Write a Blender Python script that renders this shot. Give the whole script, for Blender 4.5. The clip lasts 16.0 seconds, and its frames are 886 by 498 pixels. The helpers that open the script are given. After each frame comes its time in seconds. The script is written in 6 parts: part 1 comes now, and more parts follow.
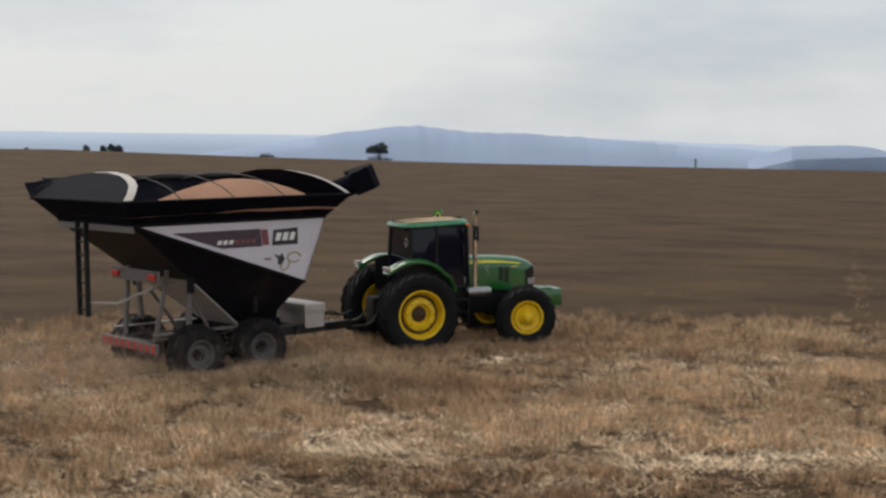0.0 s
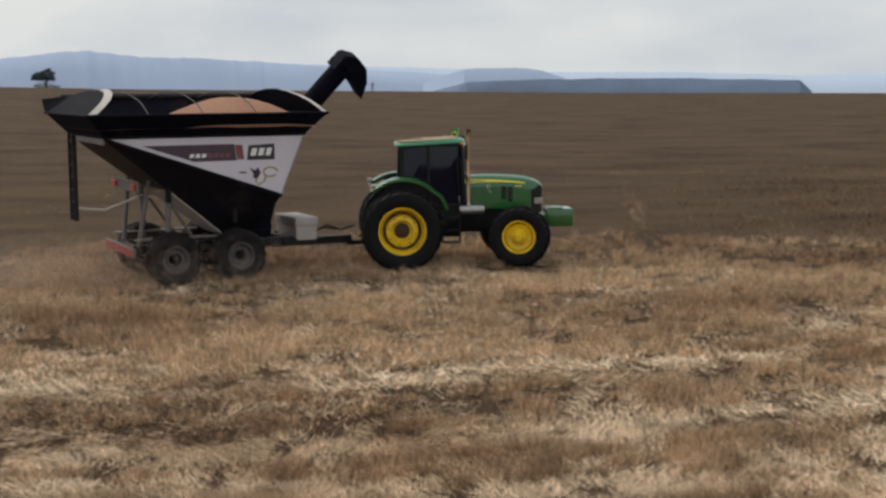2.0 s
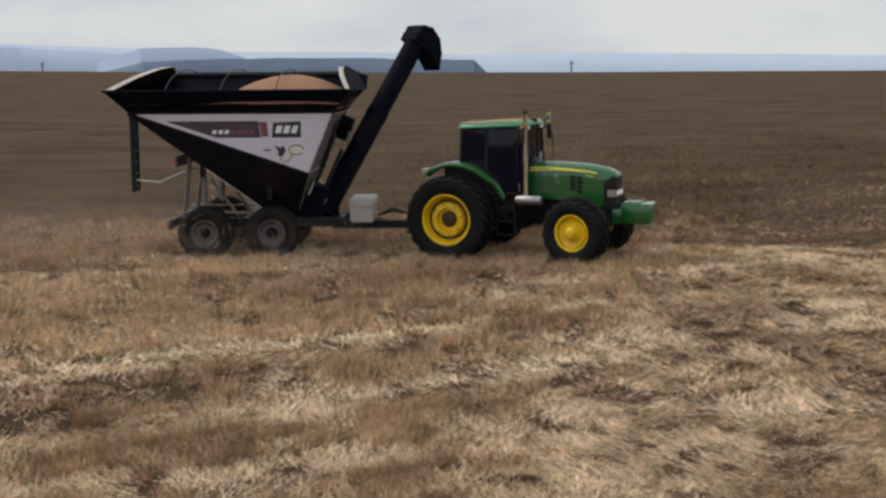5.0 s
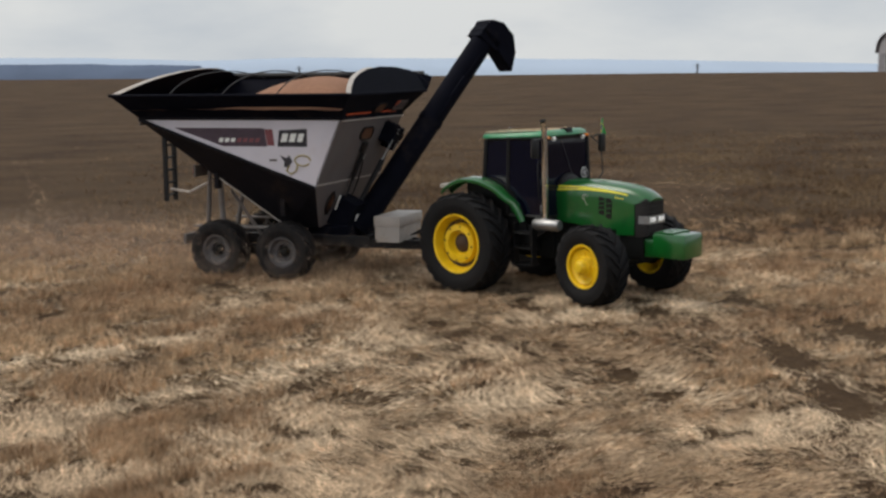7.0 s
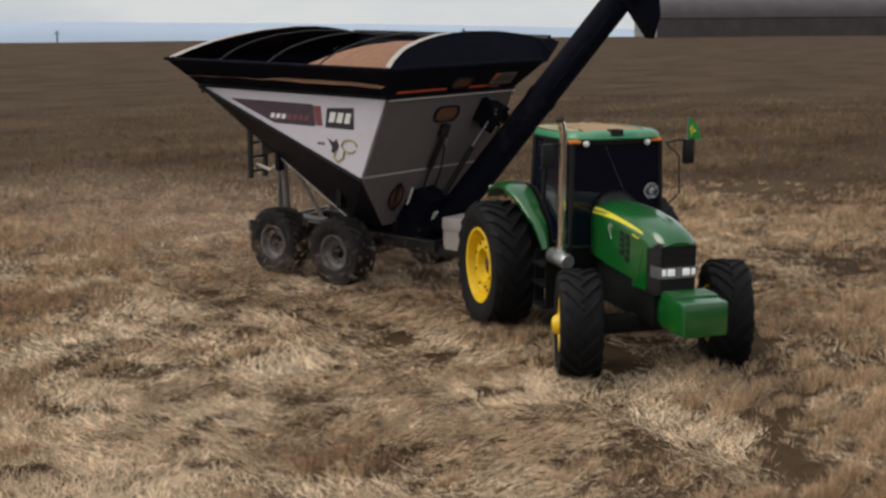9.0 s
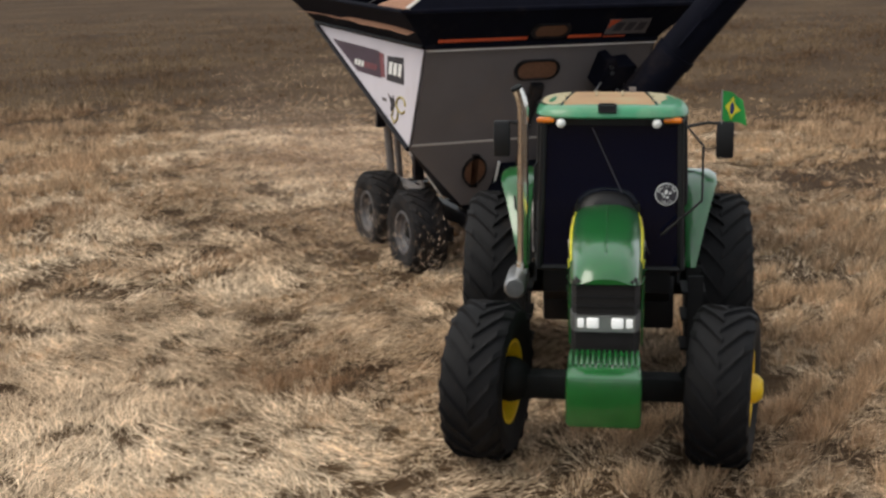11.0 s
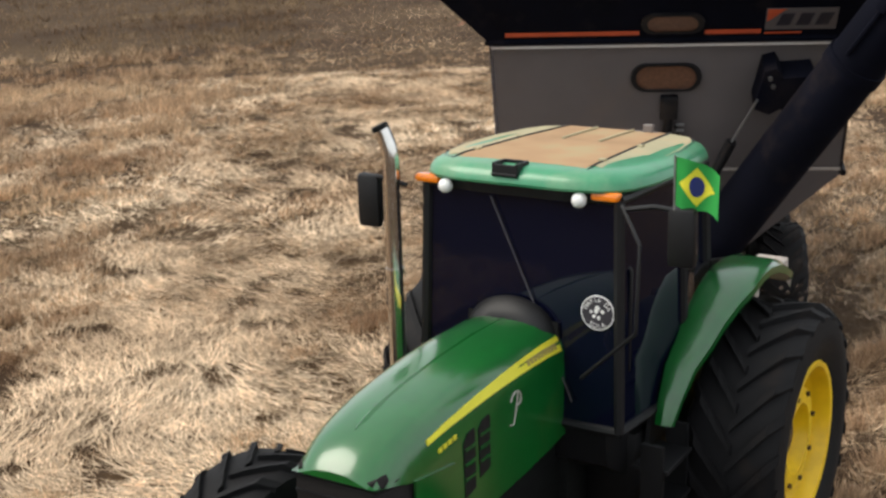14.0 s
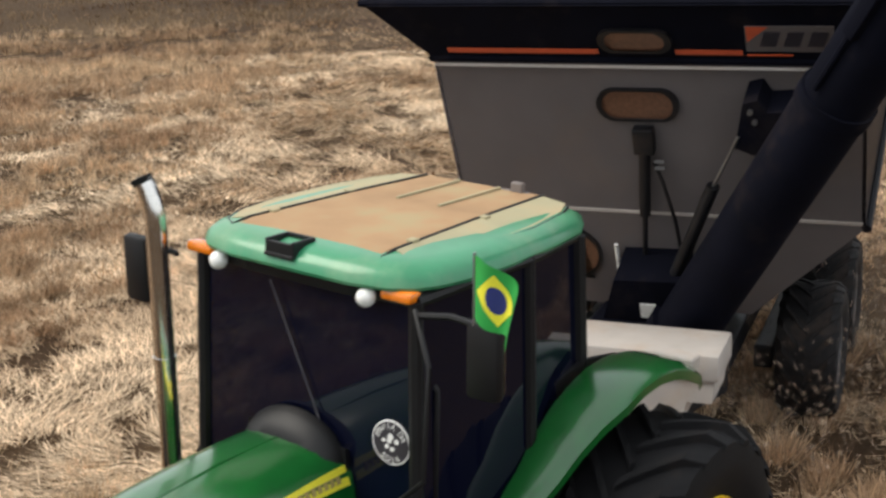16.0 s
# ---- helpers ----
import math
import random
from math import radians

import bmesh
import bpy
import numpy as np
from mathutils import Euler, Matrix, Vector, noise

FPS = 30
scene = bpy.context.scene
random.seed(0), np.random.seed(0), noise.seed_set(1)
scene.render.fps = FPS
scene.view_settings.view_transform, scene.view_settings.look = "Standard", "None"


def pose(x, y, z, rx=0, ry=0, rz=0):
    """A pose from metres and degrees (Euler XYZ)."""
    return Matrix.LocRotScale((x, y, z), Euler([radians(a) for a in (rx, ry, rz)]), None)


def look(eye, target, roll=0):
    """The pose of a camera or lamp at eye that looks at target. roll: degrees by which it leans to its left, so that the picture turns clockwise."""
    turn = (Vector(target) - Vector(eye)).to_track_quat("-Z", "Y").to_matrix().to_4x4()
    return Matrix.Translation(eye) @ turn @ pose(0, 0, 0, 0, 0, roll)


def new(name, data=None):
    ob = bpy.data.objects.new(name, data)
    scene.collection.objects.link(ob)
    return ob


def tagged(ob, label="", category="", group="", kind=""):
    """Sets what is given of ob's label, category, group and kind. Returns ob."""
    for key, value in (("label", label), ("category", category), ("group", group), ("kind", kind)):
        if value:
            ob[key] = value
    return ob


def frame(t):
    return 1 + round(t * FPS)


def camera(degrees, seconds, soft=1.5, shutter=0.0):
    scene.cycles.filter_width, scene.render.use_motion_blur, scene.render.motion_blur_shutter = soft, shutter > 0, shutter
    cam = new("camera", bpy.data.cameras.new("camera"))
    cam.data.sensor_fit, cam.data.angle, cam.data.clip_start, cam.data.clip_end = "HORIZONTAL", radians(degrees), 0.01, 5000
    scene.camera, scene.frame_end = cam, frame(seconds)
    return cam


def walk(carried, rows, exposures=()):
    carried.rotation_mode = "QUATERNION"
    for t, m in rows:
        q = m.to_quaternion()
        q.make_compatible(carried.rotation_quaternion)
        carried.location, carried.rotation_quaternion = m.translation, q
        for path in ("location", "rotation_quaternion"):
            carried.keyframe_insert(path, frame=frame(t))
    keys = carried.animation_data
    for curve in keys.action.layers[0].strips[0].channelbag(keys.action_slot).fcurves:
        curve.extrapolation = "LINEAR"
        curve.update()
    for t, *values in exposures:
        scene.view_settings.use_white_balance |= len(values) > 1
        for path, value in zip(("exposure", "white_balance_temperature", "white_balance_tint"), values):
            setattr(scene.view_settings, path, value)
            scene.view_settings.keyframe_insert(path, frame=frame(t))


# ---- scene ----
CLIP = 16.0
EYE = (0.0, 0.0, 4.486)
cam = camera(37.37, CLIP, soft=2.6, shutter=0.4)
EXPOSURES = [(0.0, -0.30), (9.5, -0.38), (12.0, 0.24), (16.0, 0.34)]
# seconds, heading, tilt and roll of the camera, in degrees
TURNS = [
    (0, 13.49, -4.36, 0.05),
    (0.5, 10.51, -4.78, -0.12),
    (1, 7.04, -5.52, -0.28),
    (1.5, 3.16, -6.60, -0.44),
    (2, -0.40, -7.68, -0.49),
    (2.5, -3.31, -8.44, -0.54),
    (3, -5.54, -8.79, -0.54),
    (5.5, -16.76, -8.51, -0.29),
    (6, -19.60, -8.39, -0.22),
    (6.5, -22.70, -8.36, -0.32),
    (7, -25.94, -8.52, -0.53),
    (7.5, -29.07, -8.81, -0.74),
    (8, -31.93, -9.16, -0.78),
    (8.5, -34.25, -9.58, -0.63),
    (9, -35.96, -10.10, -0.35),
    (9.5, -37.09, -10.92, -0.06),
    (12, -36.72, -14.79, -0.99),
    (12.5, -36.00, -15.02, -1.18),
    (13, -35.21, -15.27, -1.29),
    (13.5, -34.37, -15.71, -1.43),
    (14, -33.56, -16.17, -1.44),
    (14.5, -32.74, -16.68, -1.32),
    (15, -32.04, -17.01, -1.08),
    (15.5, -31.62, -17.11, -0.92),
    (16, -31.69, -16.97, -0.65),
]
walk(cam, [(t, pose(*EYE, 90 + tilt, 0, turn) @ pose(0, 0, 0, 0, 0, lean)) for t, turn, tilt, lean in TURNS],
     exposures=EXPOSURES)

# ---- light ----
SUN_ELEVATION, SUN_AZIMUTH = 50.0, 148.0   # azimuth counter-clockwise from +x
world = bpy.data.worlds.new("sky")
scene.world = world
world.use_nodes = True
nt = world.node_tree
nt.nodes.clear()
n_out = nt.nodes.new("ShaderNodeOutputWorld")
n_bg = nt.nodes.new("ShaderNodeBackground")
n_sky = nt.nodes.new("ShaderNodeTexSky")
n_sky.sky_type = "NISHITA"
n_sky.sun_disc = False
n_sky.sun_elevation = radians(SUN_ELEVATION)
n_sky.sun_rotation = radians(90 - SUN_AZIMUTH)
n_sky.dust_density = 4.0
n_sky.air_density = 1.2
n_co = nt.nodes.new("ShaderNodeTexCoord")
n_map = nt.nodes.new("ShaderNodeMapping")
n_map.inputs["Scale"].default_value = (1.0, 1.0, 3.2)
n_cl = nt.nodes.new("ShaderNodeTexNoise")
n_cl.inputs["Scale"].default_value = 2.6
n_cl.inputs["Detail"].default_value = 7.0
n_cl.inputs["Roughness"].default_value = 0.55
n_ramp = nt.nodes.new("ShaderNodeValToRGB")
n_ramp.color_ramp.elements[0].position = 0.30
n_ramp.color_ramp.elements[0].color = (5.6, 6.2, 6.9, 1)
n_ramp.color_ramp.elements[1].position = 0.58
n_ramp.color_ramp.elements[1].color = (8.3, 8.5, 8.5, 1)
n_mix = nt.nodes.new("ShaderNodeMix")
n_mix.data_type = "RGBA"
n_mix.inputs[0].default_value = 0.88
nt.links.new(n_co.outputs["Generated"], n_map.inputs["Vector"])
nt.links.new(n_map.outputs["Vector"], n_cl.inputs["Vector"])
nt.links.new(n_cl.outputs["Fac"], n_ramp.inputs["Fac"])
nt.links.new(n_sky.outputs["Color"], n_mix.inputs[6])
nt.links.new(n_ramp.outputs["Color"], n_mix.inputs[7])
nt.links.new(n_mix.outputs[2], n_bg.inputs["Color"])
n_bg.inputs["Strength"].default_value = 0.119
nt.links.new(n_bg.outputs["Background"], n_out.inputs["Surface"])

sun = new("sun", bpy.data.lights.new("sun", "SUN"))
sun.data.energy = 2.15
sun.data.angle = radians(40)
sun.data.color = (1.0, 0.93, 0.82)
_a, _e = radians(SUN_AZIMUTH), radians(SUN_ELEVATION)
sun.matrix_world = look((30 * math.cos(_a) * math.cos(_e), 30 * math.sin(_a) * math.cos(_e), 30 * math.sin(_e)), (0, 0, 0))


# ---- materials ----
def material(name, color, rough=0.5, metal=0.0, coat=0.0, vary=0.25, scale=8.0, bump=0.0, bump_scale=60.0,
             dirt=None, dirt_amount=0.0, dirt_scale=3.0, spread=0.12, dirt_most=0.4, specular=0.5):
    """A painted or plain surface with two scales of variation, optional dust patches and fine relief."""
    m = bpy.data.materials.new(name)
    m.use_nodes = True
    t = m.node_tree
    b = t.nodes["Principled BSDF"]
    b.inputs["Roughness"].default_value = rough
    b.inputs["Metallic"].default_value = metal
    b.inputs["Coat Weight"].default_value = coat
    b.inputs["Coat Roughness"].default_value = 0.14
    b.inputs["Specular IOR Level"].default_value = specular
    co = t.nodes.new("ShaderNodeTexCoord")
    n1 = t.nodes.new("ShaderNodeTexNoise")
    n1.inputs["Scale"].default_value = scale
    n1.inputs["Detail"].default_value = 5
    t.links.new(co.outputs["Object"], n1.inputs["Vector"])
    ramp = t.nodes.new("ShaderNodeValToRGB")
    ramp.color_ramp.elements[0].position, ramp.color_ramp.elements[1].position = 0.3, 0.72
    ramp.color_ramp.elements[0].color = (*[c * (1 - vary) for c in color], 1)
    ramp.color_ramp.elements[1].color = (*[min(1, c * (1 + vary)) for c in color], 1)
    t.links.new(n1.outputs["Fac"], ramp.inputs["Fac"])
    last = ramp.outputs["Color"]
    if dirt:
        n2 = t.nodes.new("ShaderNodeTexNoise")
        n2.inputs["Scale"].default_value = dirt_scale
        n2.inputs["Detail"].default_value = 8
        n2.inputs["Roughness"].default_value = 0.65
        t.links.new(co.outputs["Object"], n2.inputs["Vector"])
        r2 = t.nodes.new("ShaderNodeMapRange")
        r2.inputs["From Min"].default_value = 0.62 - dirt_amount - spread
        r2.inputs["From Max"].default_value = 0.62 - dirt_amount + spread
        r2.inputs["To Min"].default_value, r2.inputs["To Max"].default_value = 0.0, dirt_most
        t.links.new(n2.outputs["Fac"], r2.inputs["Value"])
        mx = t.nodes.new("ShaderNodeMix")
        mx.data_type = "RGBA"
        mx.inputs[7].default_value = (*dirt, 1)
        t.links.new(r2.outputs["Result"], mx.inputs[0])
        t.links.new(last, mx.inputs[6])
        last = mx.outputs[2]
        mr = t.nodes.new("ShaderNodeMapRange")
        mr.inputs["To Min"].default_value, mr.inputs["To Max"].default_value = rough, min(1, rough + 0.35)
        t.links.new(r2.outputs["Result"], mr.inputs["Value"])
        t.links.new(mr.outputs["Result"], b.inputs["Roughness"])
    t.links.new(last, b.inputs["Base Color"])
    if bump:
        n3 = t.nodes.new("ShaderNodeTexNoise")
        n3.inputs["Scale"].default_value = bump_scale
        n3.inputs["Detail"].default_value = 4
        t.links.new(co.outputs["Object"], n3.inputs["Vector"])
        bp = t.nodes.new("ShaderNodeBump")
        bp.inputs["Strength"].default_value = bump
        bp.inputs["Distance"].default_value = 0.02
        t.links.new(n3.outputs["Fac"], bp.inputs["Height"])
        t.links.new(bp.outputs["Normal"], b.inputs["Normal"])
    return m


DUST = (0.42, 0.27, 0.15)
GREEN = material("green_paint", (0.0035, 0.100, 0.015), 0.28, coat=1.0, vary=0.1, dirt=DUST, dirt_amount=-0.08, dirt_scale=2.2, dirt_most=0.10)
ROOF_DUST = material("dusty_roof_panel", (0.37, 0.225, 0.115), 0.8, vary=0.18, scale=3, dirt=(0.22, 0.29, 0.17), dirt_amount=0.0, dirt_most=0.5)
# paler than green_paint: sky reflection is in the base colour, dust lies over it
ROOF_GREEN = material("pale_green_roof", (0.035, 0.25, 0.115), 0.35, coat=0.4, vary=0.08, dirt=(0.36, 0.38, 0.26), dirt_amount=0.02, dirt_scale=1.4, dirt_most=0.45)
YELLOW = material("yellow_paint", (0.80, 0.52, 0.008), 0.4, vary=0.08, dirt=(0.3, 0.16, 0.03), dirt_amount=-0.03, dirt_most=0.5)
ROOF_PALE = material("dusty_pale_roof", (0.37, 0.33, 0.20), 0.7, vary=0.12, scale=3, dirt=(0.42, 0.28, 0.16), dirt_amount=0.04, dirt_most=0.6)
YELLOW_STRIPE = material("yellow_decal", (0.8, 0.74, 0.05), 0.4, vary=0.05)
TYRE = material("tyre_rubber", (0.0050, 0.0048, 0.0058), 0.72, vary=0.3, scale=5, bump=0.12, dirt=(0.07, 0.048, 0.034), dirt_amount=-0.08, dirt_scale=4, dirt_most=0.25, specular=0.25)
TRAILER_TYRE = material("dusty_tyre_rubber", (0.009, 0.008, 0.009), 0.75, vary=0.3, scale=5, bump=0.12, dirt=(0.10, 0.07, 0.05), dirt_amount=-0.02, dirt_scale=4, specular=0.25)
BLACK = material("black_steel", (0.006, 0.006, 0.008), 0.5, vary=0.3, dirt=(0.08, 0.055, 0.04), dirt_amount=-0.04, bump=0.05, specular=0.35)
CHASSIS = material("dark_casting", (0.005, 0.006, 0.006), 0.65, vary=0.3, scale=12, bump=0.2, dirt=(0.03, 0.02, 0.015), dirt_amount=-0.05, dirt_most=0.25, specular=0.2)
PLASTIC = material("black_plastic", (0.006, 0.006, 0.007), 0.5, vary=0.2, specular=0.35)
GRILLE = material("grille_mesh", (0.010, 0.008, 0.008), 0.6, vary=0.4, scale=120, bump=0.4, bump_scale=160, specular=0.3)
CHROME = material("chrome", (0.75, 0.73, 0.70), 0.16, metal=1.0, vary=0.08)
STEEL = material("bright_steel", (0.34, 0.34, 0.34), 0.4, metal=0.9, vary=0.15)
NAVY = material("navy_paint", (0.0035, 0.004, 0.009), 0.8, vary=0.2, scale=3, dirt=(0.06, 0.045, 0.04), dirt_amount=-0.06, dirt_scale=1.6, specular=0.08)
HOPPER_DARK = material("dark_grey_paint", (0.010, 0.0095, 0.013), 0.45, vary=0.2, scale=3, dirt=(0.09, 0.065, 0.05), dirt_amount=-0.05, dirt_scale=1.4, specular=0.1)
WHITE = material("white_paint", (0.62, 0.59, 0.655), 0.4, vary=0.04, scale=2, dirt=(0.40, 0.30, 0.24), dirt_amount=-0.06, dirt_scale=1.3)
GREY = material("grey_paint", (0.130, 0.115, 0.116), 0.55, vary=0.08, scale=2, dirt=(0.18, 0.13, 0.10), dirt_amount=-0.04, dirt_scale=1.2, specular=0.2)
PALE = material("pale_grey_paint", (0.46, 0.42, 0.39), 0.5, vary=0.08, scale=4, dirt=DUST, dirt_amount=0.0)
WHEEL_GREY = material("grey_wheel_paint", (0.07, 0.066, 0.07), 0.5, vary=0.2, dirt=(0.14, 0.10, 0.08), dirt_amount=0.0)
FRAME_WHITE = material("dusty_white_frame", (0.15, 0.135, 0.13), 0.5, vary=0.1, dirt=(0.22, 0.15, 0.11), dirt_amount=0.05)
RED = material("red_reflector", (0.55, 0.03, 0.02), 0.35, vary=0.1)
ORANGE = material("orange_line", (0.55, 0.09, 0.03), 0.5, vary=0.1)
WINDOW_BROWN = material("grain_behind_pane", (0.13, 0.062, 0.036), 0.35, vary=0.2, scale=30)
AMBER = material("amber_lens", (0.85, 0.22, 0.01), 0.2, coat=0.6, vary=0.1, scale=40)
LENS = material("clear_lens", (0.85, 0.85, 0.83), 0.12, coat=0.8, vary=0.08, scale=30)
GRAIN = material("grain", (0.31, 0.155, 0.092), 0.9, vary=0.3, scale=25, bump=0.5, bump_scale=120)
FLAG_GREEN = material("flag_green", (0.02, 0.30, 0.05), 0.8, vary=0.1)
FLAG_YELLOW = material("flag_yellow", (0.75, 0.70, 0.04), 0.8, vary=0.08)
FLAG_BLUE = material("flag_blue", (0.02, 0.03, 0.16), 0.8, vary=0.08)
DECAL_WHITE = material("white_decal", (0.8, 0.8, 0.78), 0.5, vary=0.04)
DECAL_BLACK = material("black_decal", (0.025, 0.022, 0.03), 0.5, vary=0.1)
DECAL_MAROON = material("maroon_decal", (0.06, 0.036, 0.055), 0.5, vary=0.15)
DECAL_RED = material("red_decal", (0.20, 0.06, 0.07), 0.5, vary=0.1)
DECAL_OLIVE = material("olive_decal", (0.35, 0.28, 0.10), 0.5, vary=0.1)
BARN_ROOF = material("barn_roof_sheet", (0.072, 0.058, 0.062), 0.6, vary=0.15, scale=0.3)
BARN_WALL = material("barn_wall", (0.075, 0.06, 0.06), 0.8, vary=0.2, scale=0.4)
BARN_END = material("barn_end_sheet", (0.30, 0.29, 0.31), 0.6, vary=0.1, scale=0.5)


def lit_lens(name, color, strength):
    """A lens with its lamp burning behind it."""
    m = material(name, color, 0.12, coat=0.8, vary=0.08, scale=30)
    b = m.node_tree.nodes["Principled BSDF"]
    b.inputs["Emission Color"].default_value = (1.0, 0.97, 0.95, 1)
    b.inputs["Emission Strength"].default_value = strength
    return m


HEADLAMP = lit_lens("burning_headlight", (0.85, 0.85, 0.83), 0.35)


def glass(name, tint, rough=0.03, see=0.25):
    """Dark tinted glass: a clear gloss over a see-through tint."""
    m = bpy.data.materials.new(name)
    m.use_nodes = True
    t = m.node_tree
    b = t.nodes["Principled BSDF"]
    b.inputs["Base Color"].default_value = (*tint, 1)
    b.inputs["Roughness"].default_value = rough
    b.inputs["Specular IOR Level"].default_value = 0.35
    tr = t.nodes.new("ShaderNodeBsdfTransparent")
    tr.inputs["Color"].default_value = (0.45, 0.5, 0.55, 1)
    mx = t.nodes.new("ShaderNodeMixShader")
    mx.inputs["Fac"].default_value = see
    t.links.new(b.outputs["BSDF"], mx.inputs[1])
    t.links.new(tr.outputs["BSDF"], mx.inputs[2])
    t.links.new(mx.outputs["Shader"], t.nodes["Material Output"].inputs["Surface"])
    return m


TINTED = glass("tinted_cab_glass", (0.003, 0.004, 0.013), see=0.025)


# ---- mesh helpers ----
def part(name, bm, mat, parent=None, label="", smooth=False, m=None):
    me = bpy.data.meshes.new(name)
    if smooth:
        for f in bm.faces:
            f.smooth = True
    bm.to_mesh(me)
    bm.free()
    for x in (mat if isinstance(mat, (list, tuple)) else [mat]):
        me.materials.append(x)
    if smooth:
        me.set_sharp_from_angle(angle=radians(38))
    ob = new(name, me)
    if parent:
        ob.parent = parent
    if m is not None:
        ob.matrix_basis = m
    if label:
        ob["label"] = label
    return ob


def empty(name, label="", category="", group=""):
    ob = new(name)
    ob.empty_display_size = 0.3
    return tagged(ob, label, category, group)


def box(bm, x0, x1, y0, y1, z0, z1, bevel=0.0, m=None):
    r = bmesh.ops.create_cube(bm, size=1.0)
    vs = r["verts"]
    for v in vs:
        v.co = Vector(((x0 + x1) / 2 + v.co.x * (x1 - x0), (y0 + y1) / 2 + v.co.y * (y1 - y0), (z0 + z1) / 2 + v.co.z * (z1 - z0)))
    if m is not None:
        bmesh.ops.transform(bm, matrix=m, verts=vs)
    if bevel:
        es = list({e for v in vs for e in v.link_edges})
        bmesh.ops.bevel(bm, geom=es, offset=bevel, segments=2, affect="EDGES", profile=0.5)
    return bm


def tube(bm, pts, r, seg=12, cap=True):
    """A round tube along points; r is one radius or one for each point."""
    pts = [Vector(p) for p in pts]
    rs = r if isinstance(r, (list, tuple)) else [r] * len(pts)
    rings = []
    for i, p in enumerate(pts):
        d = (pts[min(i + 1, len(pts) - 1)] - pts[max(i - 1, 0)]).normalized()
        a = d.orthogonal().normalized()
        if rings:
            a = (prev - d * prev.dot(d)).normalized()
        prev = a
        b = d.cross(a)
        rings.append([bm.verts.new(p + (a * math.cos(k * math.tau / seg) + b * math.sin(k * math.tau / seg)) * rs[i]) for k in range(seg)])
    for q, w in zip(rings, rings[1:]):
        for k in range(seg):
            bm.faces.new((q[k], q[(k + 1) % seg], w[(k + 1) % seg], w[k]))
    if cap:
        bm.faces.new(rings[0][::-1])
        bm.faces.new(rings[-1])
    return bm


def prism(bm, pts, y0, y1, axis="y"):
    """An outline in x and z (or y and z, x and y) pulled along the third axis."""
    def at(p, q):
        return {"y": (p[0], q, p[1]), "x": (q, p[0], p[1]), "z": (p[0], p[1], q)}[axis]
    a = [bm.verts.new(at(p, y0)) for p in pts]
    b = [bm.verts.new(at(p, y1)) for p in pts]
    n = len(pts)
    for i in range(n):
        bm.faces.new((a[i], a[(i + 1) % n], b[(i + 1) % n], b[i]))
    bm.faces.new(a[::-1])
    bm.faces.new(b)
    bmesh.ops.recalc_face_normals(bm, faces=bm.faces[:])
    return bm


def sheet(bm, corners, t=0.02):
    """A flat plate with thickness through its corners."""
    c = [Vector(p) for p in corners]
    n = (c[1] - c[0]).cross(c[2] - c[0]).normalized() * t
    a = [bm.verts.new(p) for p in c]
    b = [bm.verts.new(p - n) for p in c]
    k = len(c)
    for i in range(k):
        bm.faces.new((a[i], b[i], b[(i + 1) % k], a[(i + 1) % k]))
    bm.faces.new(a)
    bm.faces.new(b[::-1])
    return bm


def loft(bm, rings, closed=True, caps=True):
    vs = [[bm.verts.new(p) for p in r] for r in rings]
    n = len(rings[0])
    for q, w in zip(vs, vs[1:]):
        for k in range(n if closed else n - 1):
            bm.faces.new((q[k], q[(k + 1) % n], w[(k + 1) % n], w[k]))
    if caps and closed:
        bm.faces.new(vs[0][::-1])
        bm.faces.new(vs[-1])
    bmesh.ops.recalc_face_normals(bm, faces=bm.faces[:])
    return bm


def revolve(bm, profile, seg=48, arc=math.tau):
    """A profile of (y, radius) turned about the y axis."""
    full = abs(arc - math.tau) < 1e-6
    cnt = seg if full else seg + 1
    rings = []
    for k in range(cnt):
        a = arc * k / seg
        rings.append([bm.verts.new((r * math.cos(a), y, r * math.sin(a))) for y, r in profile])
    for k in range(seg):
        q, w = rings[k], rings[(k + 1) % cnt]
        for i in range(len(profile) - 1):
            bm.faces.new((q[i], q[i + 1], w[i + 1], w[i]))
    bmesh.ops.recalc_face_normals(bm, faces=bm.faces[:])
    return bm


# ---- ground ----
# height of the far crest of the field, seen from the camera, by bearing (degrees left of the y axis)
CREST = 262.0


def crest_angle(b):
    return float(np.interp(b, [-70, -45, -20, -8, 2, 12, 22, 30, 45], [-0.88, -0.93, -1.0, -0.95, -0.79, -0.62, -0.33, -0.02, 0.1]))


def near_height(r):
    return float(np.interp(r, [0, 9, 11, 14, 18, 22, 26, 29, 34, 45], [-0.12, -0.12, -0.10, 0.0, 0.09, 0.13, 0.10, 0.03, 0.0, 0.0]))


def ground_height(x, y):
    r = math.hypot(x, y)
    b = math.degrees(math.atan2(-x, y))
    if abs(b) > 100:
        ang = -0.95
    else:
        ang = crest_angle(b)
    if r <= CREST:
        top = EYE[2] + CREST * math.tan(radians(ang))
        k = max(0.0, (r - 30) / (CREST - 30))
        return near_height(r) + top * k ** 1.6
    return EYE[2] + r * math.tan(radians(ang - 0.22 * min(1, (r - CREST) / 120)))


